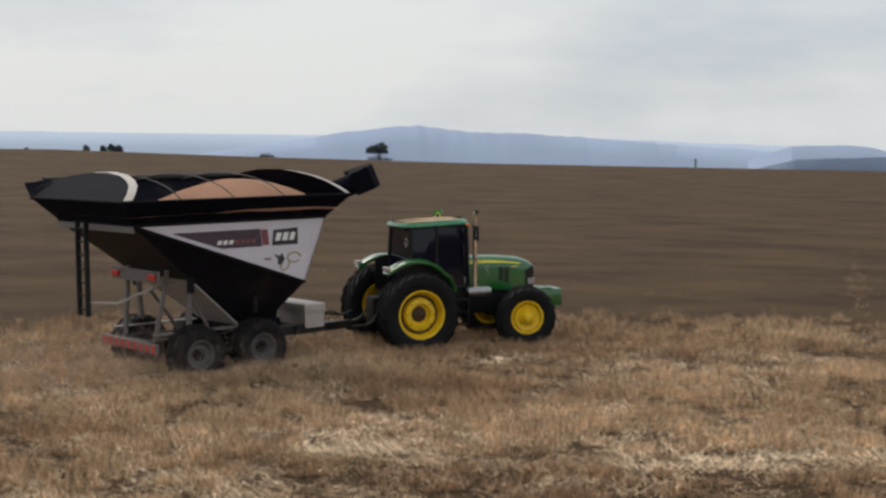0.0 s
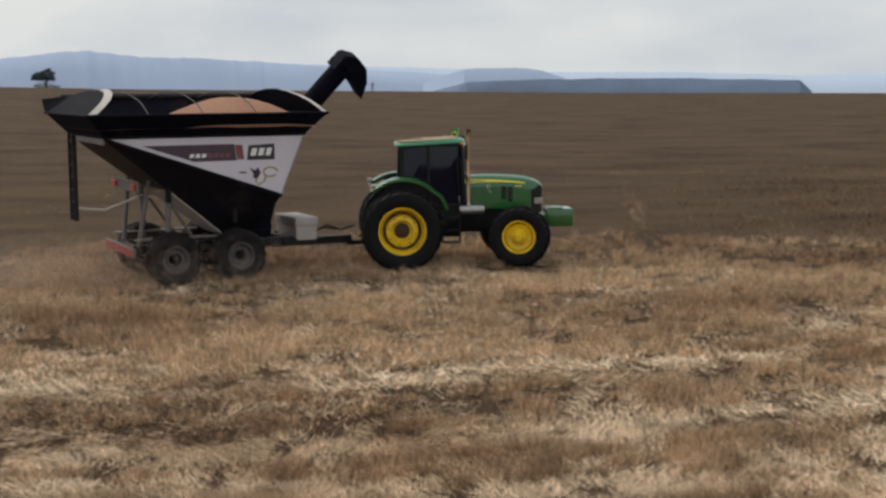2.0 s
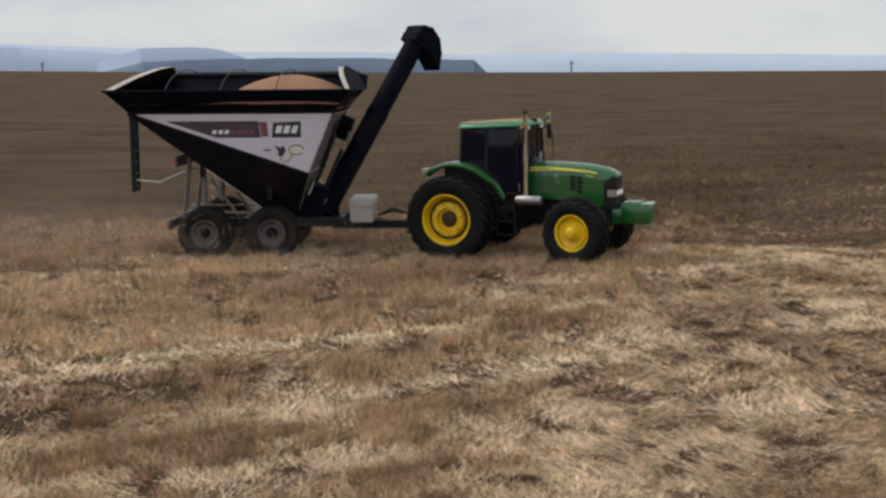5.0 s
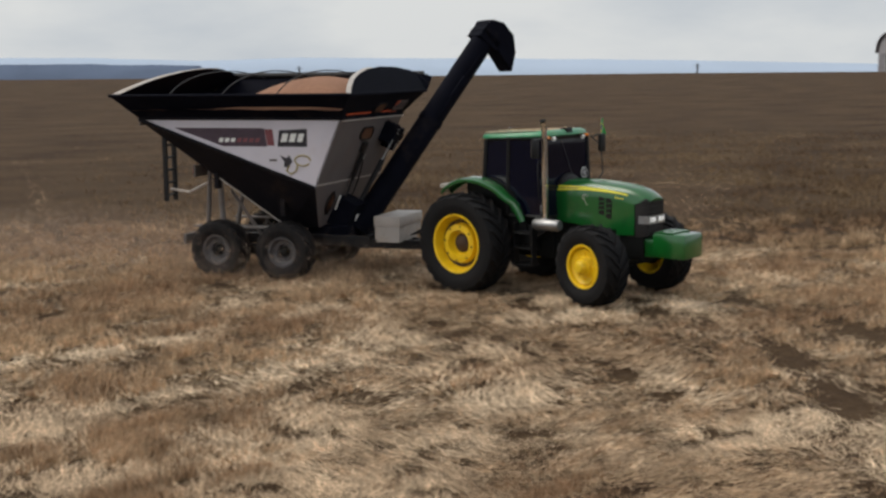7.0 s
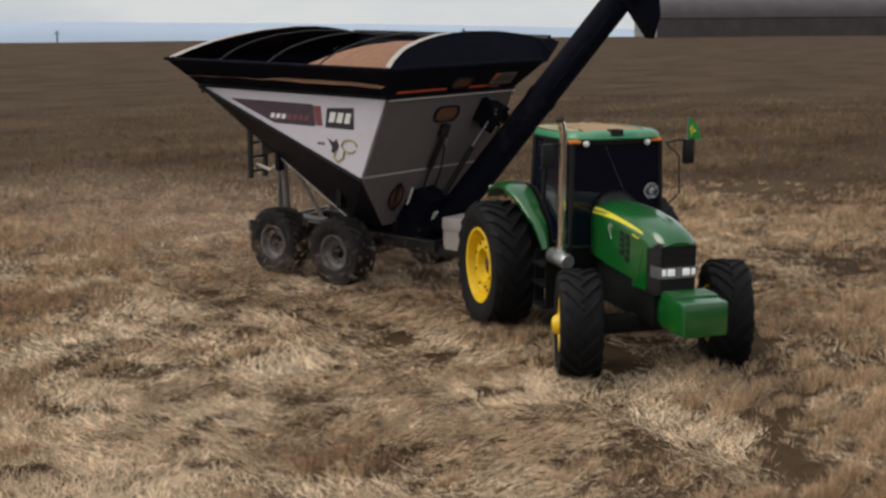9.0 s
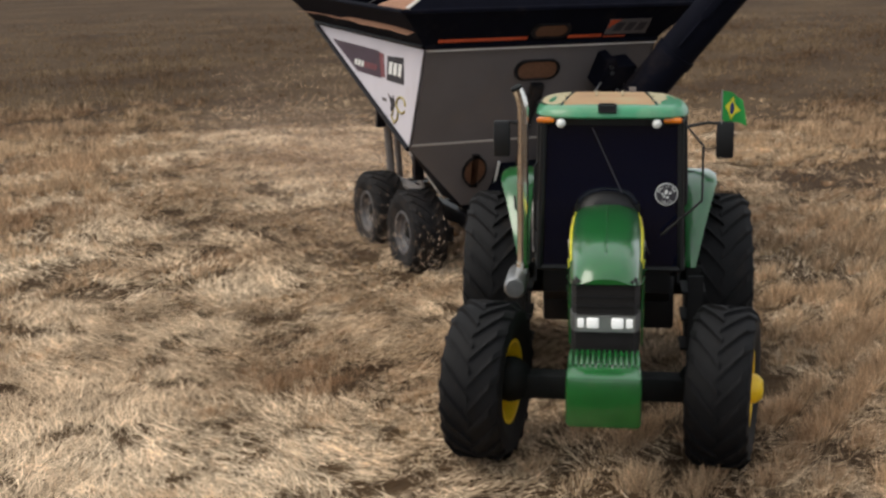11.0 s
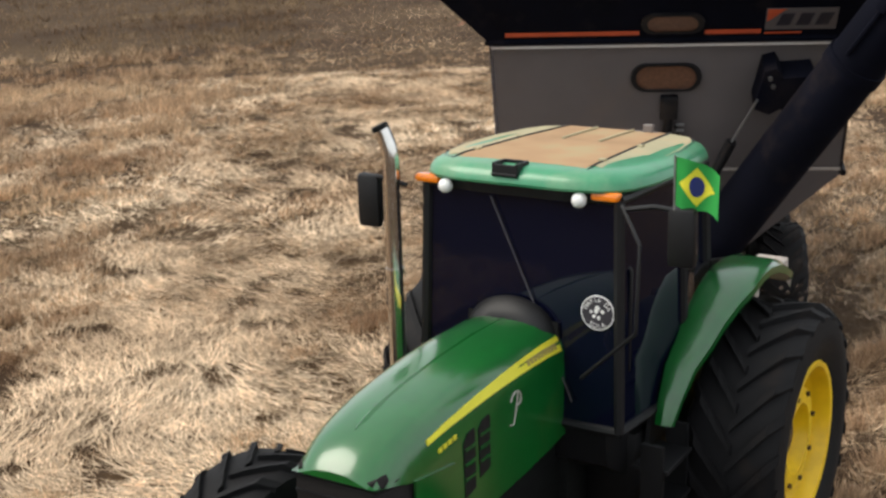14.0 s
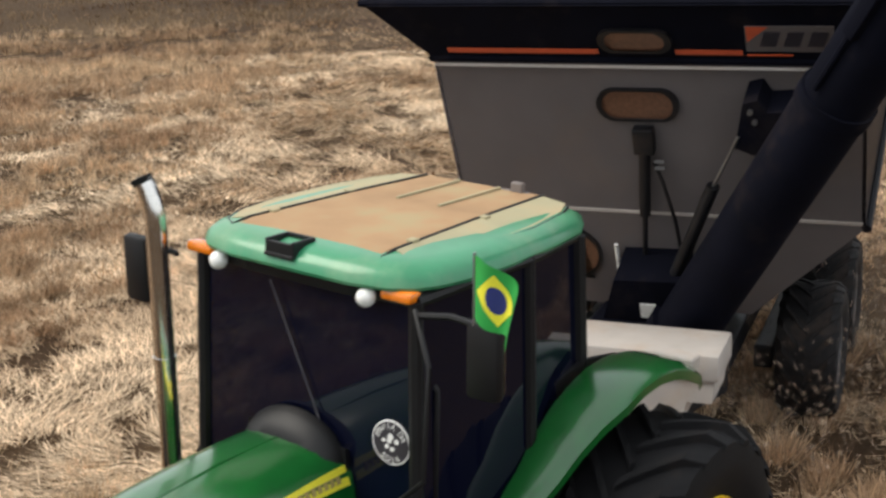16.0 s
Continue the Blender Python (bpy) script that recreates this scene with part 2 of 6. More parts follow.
def field_material(name, dark, light, fine_scale, blades, relief):
    """Soil or straw: slow patches between two tones, fine grain, and for blades a tone of its own each."""
    m = bpy.data.materials.new(name)
    m.use_nodes = True
    t = m.node_tree
    b = t.nodes["Principled BSDF"]
    b.inputs["Roughness"].default_value = 0.9
    b.inputs["Specular IOR Level"].default_value = 0.12
    geo = t.nodes.new("ShaderNodeNewGeometry")
    big = t.nodes.new("ShaderNodeTexNoise")
    big.inputs["Scale"].default_value = 0.22
    big.inputs["Detail"].default_value = 6
    big.inputs["Roughness"].default_value = 0.6
    mp = t.nodes.new("ShaderNodeMapping")
    mp.inputs["Rotation"].default_value = (0, 0, radians(-38))
    mp.inputs["Scale"].default_value = (0.7, 1.25, 1)
    t.links.new(geo.outputs["Position"], mp.inputs["Vector"])
    t.links.new(mp.outputs["Vector"], big.inputs["Vector"])
    fine = t.nodes.new("ShaderNodeTexNoise")
    fine.inputs["Scale"].default_value = fine_scale
    fine.inputs["Detail"].default_value = 6
    fine.inputs["Roughness"].default_value = 0.7
    t.links.new(geo.outputs["Position"], fine.inputs["Vector"])
    r1 = t.nodes.new("ShaderNodeValToRGB")
    e = r1.color_ramp.elements
    e[0].position, e[0].color = 0.36, (*dark, 1)
    e[1].position, e[1].color = 0.64, (*light, 1)
    t.links.new(big.outputs["Fac"], r1.inputs["Fac"])
    hs = t.nodes.new("ShaderNodeHueSaturation")
    mv = t.nodes.new("ShaderNodeMapRange")
    mv.inputs["From Min"].default_value, mv.inputs["From Max"].default_value = 0.3, 0.7
    mv.inputs["To Min"].default_value, mv.inputs["To Max"].default_value = 0.68, 1.3
    t.links.new(fine.outputs["Fac"], mv.inputs["Value"])
    value = mv.outputs["Result"]
    if blades:
        mv2 = t.nodes.new("ShaderNodeMapRange")
        mv2.inputs["To Min"].default_value, mv2.inputs["To Max"].default_value = 0.4, 1.6
        t.links.new(geo.outputs["Random Per Island"], mv2.inputs["Value"])
        mul = t.nodes.new("ShaderNodeMath")
        mul.operation = "MULTIPLY"
        t.links.new(value, mul.inputs[0])
        t.links.new(mv2.outputs["Result"], mul.inputs[1])
        value = mul.outputs["Value"]
    t.links.new(value, hs.inputs["Value"])
    t.links.new(r1.outputs["Color"], hs.inputs["Color"])
    t.links.new(hs.outputs["Color"], b.inputs["Base Color"])
    if relief:
        bp = t.nodes.new("ShaderNodeBump")
        bp.inputs["Strength"].default_value = relief
        bp.inputs["Distance"].default_value = 0.1
        t.links.new(fine.outputs["Fac"], bp.inputs["Height"])
        t.links.new(bp.outputs["Normal"], b.inputs["Normal"])
    return m


FIELD = field_material("stubble_soil", (0.052, 0.030, 0.016), (0.092, 0.058, 0.031), 7.0, False, 0.8)
STUBBLE = field_material("standing_stubble", (0.37, 0.235, 0.142), (0.68, 0.50, 0.325), 1.6, True, 0.0)
# darkened copy of the standing stubble, so far tufts speckle less
FAR_STUBBLE = field_material("darkened_far_stubble", (0.15, 0.094, 0.055), (0.27, 0.19, 0.115), 1.6, True, 0.0)
LOOSE = field_material("pale_loose_straw", (0.53, 0.375, 0.24), (0.86, 0.68, 0.485), 1.6, True, 0.0)


def build_ground():
    radii = [0, 3, 6, 8, 9, 10, 11, 12.5, 14, 16, 18, 20, 22, 24, 26, 28, 30, 34, 40, 50, 65, 85, 110, 140, 170, 200, 225, 245, 258, 262, 268, 285, 320, 400, 600, 1000, 1800, 3200]
    seg = 144
    bm = bmesh.new()
    centre = bm.verts.new((0, 0, ground_height(0, 0)))
    prev = None
    for r in radii[1:]:
        ring = []
        for k in range(seg):
            a = math.tau * k / seg
            x, y = r * math.cos(a), r * math.sin(a)
            bump = noise.noise(Vector((x * 0.02, y * 0.02, 0))) * (0.0 if r < 40 else min(0.35, (r - 40) * 0.004)) * (1 if r < CREST - 20 else 0)
            ring.append(bm.verts.new((x, y, ground_height(x, y) + bump)))
        for k in range(seg):
            if prev is None:
                bm.faces.new((centre, ring[k], ring[(k + 1) % seg]))
            else:
                bm.faces.new((prev[k], ring[k], ring[(k + 1) % seg], prev[(k + 1) % seg]))
        prev = ring
    ob = part("ground", bm, FIELD, smooth=True)
    tagged(ob, "brown harvested grain field with dry stubble", "field", kind="structure")


build_ground()


def blades_object(name, pts, length, width, lean, heading, mat, label):
    """Thin straw blades, one narrow triangle each, as one object."""
    n = len(pts)
    rng = np.random.default_rng(len(name) + n)
    face = rng.uniform(0, math.tau, n)
    side = np.stack([np.cos(face), np.sin(face), np.zeros(n)], -1) * width[:, None] / 2
    tip = np.stack([np.cos(heading) * np.sin(lean), np.sin(heading) * np.sin(lean), np.cos(lean)], -1) * length[:, None]
    co = np.empty((n, 3, 3), np.float32)
    co[:, 0], co[:, 1], co[:, 2] = pts - side, pts + side, pts + tip
    me = bpy.data.meshes.new(name)
    me.vertices.add(n * 3)
    me.vertices.foreach_set("co", co.ravel())
    me.loops.add(n * 3)
    me.loops.foreach_set("vertex_index", np.arange(n * 3, dtype=np.int32))
    me.polygons.add(n)
    me.polygons.foreach_set("loop_start", np.arange(0, n * 3, 3, dtype=np.int32))
    me.update(calc_edges=True)
    me.materials.append(mat)
    ob = new(name, me)
    tagged(ob, label, "straw", kind="stuff")
    return ob


def scatter(r0, r1, count, rng):
    """Places on the ground in the wedge that lies before the camera."""
    r = np.sqrt(rng.uniform(r0 * r0, r1 * r1, count))
    b = np.radians(rng.uniform(-62, 38, count))
    x, y = -np.sin(b) * r, np.cos(b) * r
    z = np.interp(r, [0, 9, 11, 14, 18, 22, 26, 29, 34, 45], [-0.12, -0.12, -0.10, 0.0, 0.09, 0.13, 0.10, 0.03, 0.0, 0.0])
    return np.stack([x, y, z], -1), r


def patches(x, y, size, seed):
    """Smooth random patches between 0 and 1, about `size` metres across."""
    gx, gy = x / size, y / size
    ix, iy = np.floor(gx), np.floor(gy)
    fx, fy = gx - ix, gy - iy
    fx, fy = fx * fx * (3 - 2 * fx), fy * fy * (3 - 2 * fy)

    def cell(a, c):
        h = np.sin(a * 127.1 + c * 311.7 + seed * 74.7) * 43758.5453
        return h - np.floor(h)
    top = cell(ix, iy) * (1 - fx) + cell(ix + 1, iy) * fx
    low = cell(ix, iy + 1) * (1 - fx) + cell(ix + 1, iy + 1) * fx
    return top * (1 - fy) + low * fy


# lanes where the stubble was driven flat: points along each and half its width
LANES = [([(1.5, 9.5), (4, 11.2), (6.5, 13.2), (9.3, 15.2), (12.6, 18.6), (19.4, 27), (26, 35)], 1.8), ([(5, 8.6), (8.5, 11.0), (12, 12.5), (17, 13.8)], 1.4),
         ([(3.5, 11), (6.7, 14.9), (10, 18.5), (12.5, 21.5), (17, 25.5), (24.6, 37)], 1.7), ([(9.5, 18.5), (12.5, 23), (16.4, 29.3), (22, 38)], 1.8), ([(15, 25), (20, 30), (27, 40)], 3.2),
         ([(2.4, 30), (2.7, 34), (3.3, 46), (4.6, 64)], 0.32), ([(5.4, 32), (6.1, 38), (7.6, 52), (8.8, 64)], 0.32),
         ([(-5, 14.6), (-1, 15.2), (2.8, 16), (7.3, 17.2), (12.5, 19)], 0.5), ([(-6, 17.6), (-2, 18), (1, 18.6), (4.5, 19.2), (8, 20.6)], 0.35),
         ([(-9, 14.5), (-5, 13.8), (-1, 13.6), (3, 13.6)], 0.3)]


def driven_flat(x, y):
    """How far the stubble lies flat, 0 to 1."""
    out = np.zeros(len(x))
    for line, half in LANES:
        for (x0, y0), (x1, y1) in zip(line, line[1:]):
            dx, dy = x1 - x0, y1 - y0
            k = np.clip(((x - x0) * dx + (y - y0) * dy) / (dx * dx + dy * dy), 0, 1)
            d = np.hypot(x - x0 - k * dx, y - y0 - k * dy)
            out = np.maximum(out, np.exp(-(d / half) ** 2))
    out = out * (0.55 + 0.7 * patches(x, y, 1.1, 3)) + 0.9 * np.clip(patches(x, y, 1.1, 9) * (0.45 + patches(x, y, 4.5, 12)) - 0.42, 0, 1)
    return np.clip(out, 0, 1)


# stretches of bare dark soil: points along each and half its width
BARE = [([(25.5, 21.2), (32, 24.3), (41, 28)], 1.5), ([(18.3, 14.2), (22, 14.3)], 1.0), ([(12.6, 18.0), (12.7, 15), (11.5, 12.0), (9, 9)], 0.5), ([(14.4, 18), (14.6, 15), (13.4, 11.5), (10.2, 8)], 0.5)]


def bare(x, y):
    """How bare the soil is, 0 to 1."""
    out = np.zeros(len(x))
    for line, half in BARE:
        for (x0, y0), (x1, y1) in zip(line, line[1:]):
            dx, dy = x1 - x0, y1 - y0
            k = np.clip(((x - x0) * dx + (y - y0) * dy) / (dx * dx + dy * dy), 0, 1)
            out = np.maximum(out, np.exp(-(np.hypot(x - x0 - k * dx, y - y0 - k * dy) / half) ** 2))
    return np.clip(out * (0.4 + patches(x, y, 0.9, 21)), 0, 1)


def build_stubble():
    rng = np.random.default_rng(7)
    for name, r0, r1, count, wide, tuft in (("near_stubble", 7.5, 16, 420000, 0.009, 13), ("middle_stubble", 16, 36, 760000, 0.015, 13), ("far_stubble", 26, 75, 620000, 0.022, 4)):
        clump, _ = scatter(r0, r1, count // tuft, rng)
        # clumps gather on drilled rows
        d = radians(18)
        across = -clump[:, 0] * math.sin(d) + clump[:, 1] * math.cos(d)
        shift = (np.round(across / 0.45) * 0.45 - across) * 0.6
        clump[:, 0] -= math.sin(d) * shift
        clump[:, 1] += math.cos(d) * shift
        x, y = clump[:, 0], clump[:, 1]
        r = np.hypot(x, y)
        flat = driven_flat(x, y)
        thick = np.clip(2.4 * patches(x, y, 0.42, 1) * (0.45 + patches(x, y, 1.7, 2)) - 0.42, 0, 1) * (1 - 0.95 * flat) * (1 - 0.9 * bare(x, y))
        if r1 > 40:
            reach = np.clip((r - 26) / 10, 0, 1) * np.clip((75 - r) / 45, 0, 1) * np.clip((x / y - 0.15) / 0.5, 0, 1)
        else:
            reach = np.clip((38 - r) / 15, 0, 1)
        keep = rng.uniform(0, 1, len(clump)) < thick * reach * 1.5
        clump, thick = clump[keep], thick[keep]
        size = np.repeat(rng.uniform(0.6, 1.5, len(clump)), tuft)
        pts = np.repeat(clump, tuft, axis=0)
        thick = np.repeat(thick, tuft)
        n = len(pts)
        off = rng.normal(0, 0.05, (n, 2)) * size[:, None]
        pts[:, :2] += off
        tall = (0.08 + 0.17 * thick) * (0.65 + 0.35 * size)
        blades_object(name, pts, tall * rng.uniform(0.55, 1.25, n), np.full(n, wide) * rng.uniform(0.7, 1.3, n), np.abs(rng.normal(0, 0.22, n)) + np.hypot(off[:, 0], off[:, 1]) * 4.5,
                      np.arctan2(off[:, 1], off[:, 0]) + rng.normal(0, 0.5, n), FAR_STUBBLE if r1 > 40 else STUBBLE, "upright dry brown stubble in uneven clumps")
    for name, r0, r1, count, wide, spare in (("near_loose_straw", 7.5, 16, 420000, 0.009, 0.14), ("middle_loose_straw", 16, 30, 760000, 0.0135, 0.10), ("far_loose_straw", 30, 64, 480000, 0.013, 0.0)):
        pts, _ = scatter(r0, r1, count, rng)
        x, y = pts[:, 0], pts[:, 1]
        r = np.hypot(x, y)
        lying = spare + 0.9 * np.clip(driven_flat(x, y) - np.clip((r - 26) / 20, 0, 0.4), 0, 1) * np.clip((66 - r) / 34, 0, 1) + 3 * spare * np.clip(patches(x, y, 1.3, 5) - 0.5, 0, 1)
        keep = rng.uniform(0, 1, len(pts)) < lying
        keep &= rng.uniform(0, 1, len(pts)) < (2.2 * patches(x, y, 0.30, 11) - 0.30) * (1 - bare(x, y))
        pts = pts[keep]
        n = len(pts)
        pts[:, 2] += rng.uniform(0.005, 0.07, n)
        swirl = math.tau * patches(pts[:, 0], pts[:, 1], 1.3, 6)
        blades_object(name, pts, rng.uniform(0.07, 0.26 if r1 < 20 else 0.24, n), np.full(n, wide) * rng.uniform(0.7, 1.4, n), rng.uniform(1.05, 1.60, n), swirl + rng.normal(0, 0.7, n),
                      STUBBLE if r0 >= 30 else LOOSE, "pale loose straw pressed flat on the field")


build_stubble()

# ---- tractor ----
def wheel(parent, radius, width, rim_r, side, mat_rim, mat_tyre, lugs, lug_h, dish, hub_out, name="wheel"):
    """A wheel about its own centre, the outer face to side (+1 or -1 along y); rim, tyre with chevron lugs, and hub."""
    h = width / 2
    bm = bmesh.new()
    lip = rim_r
    prof = [(-h * 0.82, lip), (-h * 0.82, lip - 0.03), (-h * 0.55, lip - 0.06), (h * 0.5, lip - 0.07), (h * 0.84, lip - 0.03), (h * 0.86, lip + 0.004), (h * 0.80, lip + 0.012)]
    revolve(bm, [(y * side, r) for y, r in prof], 40)
    # dished disc
    d0 = h * (0.84 - dish)
    disc_prof = [(h * 0.5, lip - 0.07), (d0 + 0.03, lip * 0.80), (d0, lip * 0.68), (d0, lip * 0.50), (d0 + 0.07 * (1 if hub_out else -1), lip * 0.42), (d0 + 0.07 * (1 if hub_out else -1), 0.001)]
    big = radius > 0.8
    if big:
        disc_prof = [(h * 0.5, lip - 0.07), (d0, lip * 0.82), (d0 - 0.02, lip * 0.70), (d0 + 0.09, lip * 0.65), (d0 + 0.10, lip * 0.46), (d0 - 0.02, lip * 0.40), (d0 - 0.02, 0.001)]
    revolve(bm, [(y * side, r) for y, r in disc_prof], 40)
    w = part(name, bm, mat_rim, parent, "", True)
    bm = bmesh.new()
    t = radius - lug_h
    prof = [(-h * 0.80, rim_r), (-h * 0.96, rim_r + (t - rim_r) * 0.35), (-h, rim_r + (t - rim_r) * 0.6), (-h * 0.93, t - 0.035), (-h * 0.7, t), (0, t + 0.008),
            (h * 0.7, t), (h * 0.93, t - 0.035), (h, rim_r + (t - rim_r) * 0.6), (h * 0.96, rim_r + (t - rim_r) * 0.35), (h * 0.80, rim_r)]
    revolve(bm, prof, 56)
    bmesh.ops.recalc_face_normals(bm, faces=bm.faces[:])
    part("tyre", bm, mat_tyre, w, "black rubber tyre", True)
    for s in (-1, 1):
        bm = bmesh.new()
        rings = []
        for j in range(5):
            q = j / 4
            y = s * h * (-0.04 + 1.02 * q)
            a = q * 0.62 * width / radius
            rr = t + lug_h * (1 if q < 0.8 else 0.55) - (0.05 if q > 0.95 else 0)
            da = 0.5 * width * 0.085 / radius * (1 + 0.35 * q)
            low = t - 0.05
            rings.append([(low * math.cos(a - da * 1.35), y, low * math.sin(a - da * 1.35)), (rr * math.cos(a - da), y, rr * math.sin(a - da)),
                          (rr * math.cos(a + da), y, rr * math.sin(a + da)), (low * math.cos(a + da * 1.35), y, low * math.sin(a + da * 1.35))])
        loft(bm, rings)
        first = part("lug", bm, mat_tyre, w)
        first.matrix_basis = pose(0, 0, 0, 0, 180.0 / lugs if s > 0 else 0, 0)
        for k in range(1, lugs):
            lug = new("lug", first.data)
            lug.parent = w
            lug.matrix_basis = pose(0, 0, 0, 0, 360.0 * (k + (0.5 if s > 0 else 0)) / lugs, 0)
    bm = bmesh.new()
    o = d0 + (0.07 if hub_out else -0.07)
    hr = lip * 0.36
    revolve(bm, [((o - 0.03) * side, hr), ((o + 0.05) * side, hr * 0.92), ((o + 0.10) * side, hr * 0.6), ((o + 0.11) * side, 0.001)], 24)
    for k in range(8 if radius > 0.6 else 0):
        a = math.tau * k / 8
        bmesh.ops.create_cone(bm, cap_ends=True, segments=6, radius1=0.018, radius2=0.016, depth=0.03,
                              matrix=pose(lip * 0.59 * math.cos(a), side * (d0 + (0.10 if big else 0.015)), lip * 0.59 * math.sin(a), 90, 0, 0))
    part("hub", bm, mat_rim if hub_out else HUB_BROWN if big else CHASSIS, w, "", True)
    if big:
        # shade of the recess round the disc, painted as a brown ring
        bm = bmesh.new()
        revolve(bm, [((d0 + 0.004) * side, lip * 0.815), ((d0 - 0.008) * side, lip * 0.71)], 40)
        part("rim_shade_ring", bm, HUB_BROWN, w, "brown ring painted as shade in the rim recess", True)
    return w


# brown of the rear hubs, shared with the painted rim shade
HUB_BROWN = material("hub_and_rim_shade_brown", (0.055, 0.028, 0.012), 0.7, vary=0.3)
tractor = empty("tractor", "green farm tractor with yellow wheels, pulling a grain trailer", "tractor")
REAR_R, FRONT_R = 0.92, 0.70
CAB_Y = 0.03                              # the cab sits a little to the left of the middle


FLAGS = []


def glyph(ch, size):
    """One letter of the built-in font as a thin mesh, standing on its base line and centred."""
    cu = bpy.data.curves.new("letter", "FONT")
    cu.body, cu.size, cu.align_x, cu.extrude = ch, size, "CENTER", 0.0006
    ob = new("letter", cu)
    me = bpy.data.meshes.new_from_object(ob.evaluated_get(bpy.context.evaluated_depsgraph_get()))
    bpy.data.objects.remove(ob)
    bpy.data.curves.remove(cu)
    return me



def hood_ring(x, w, zt, zb):
    """Half outline from the sill over the shoulder to the crown, mirrored."""
    half = [(w, zb), (w, zt - 0.30), (w * 0.985, zt - 0.21), (w * 0.93, zt - 0.13), (w * 0.82, zt - 0.07), (w * 0.62, zt - 0.028), (w * 0.34, zt - 0.006)]
    return [(x, -y, z) for y, z in half] + [(x, 0, zt)] + [(x, y, z) for y, z in reversed(half)]


HOOD = [(1.46, 0.335, 2.035, 1.32), (1.7, 0.338, 2.055, 1.30), (2.0, 0.338, 2.062, 1.28), (2.35, 0.334, 2.052, 1.26), (2.7, 0.322, 2.025, 1.24), (2.88, 0.314, 2.003, 1.26),
        (3.0, 0.306, 1.980, 1.56), (3.12, 0.296, 1.950, 1.64), (3.22, 0.284, 1.915, 1.63), (3.30, 0.270, 1.870, 1.56), (3.35, 0.256, 1.830, 1.52), (3.375, 0.246, 1.80, 1.49)]
NOSE_LOW = [(3.0, 1.66), (3.2, 1.72), (3.375, 1.755)]


def hood_width(x, below):
    """Half width of the hood at x, `below` metres under its crown."""
    w = float(np.interp(x, [r[0] for r in HOOD], [r[1] for r in HOOD]))
    return w * float(np.interp(below, [0.0, 0.006, 0.028, 0.07, 0.13, 0.21, 0.30], [0.0, 0.34, 0.62, 0.82, 0.93, 0.985, 1.0]))


def hood_top(x):
    return float(np.interp(x, [r[0] for r in HOOD], [r[2] for r in HOOD]))


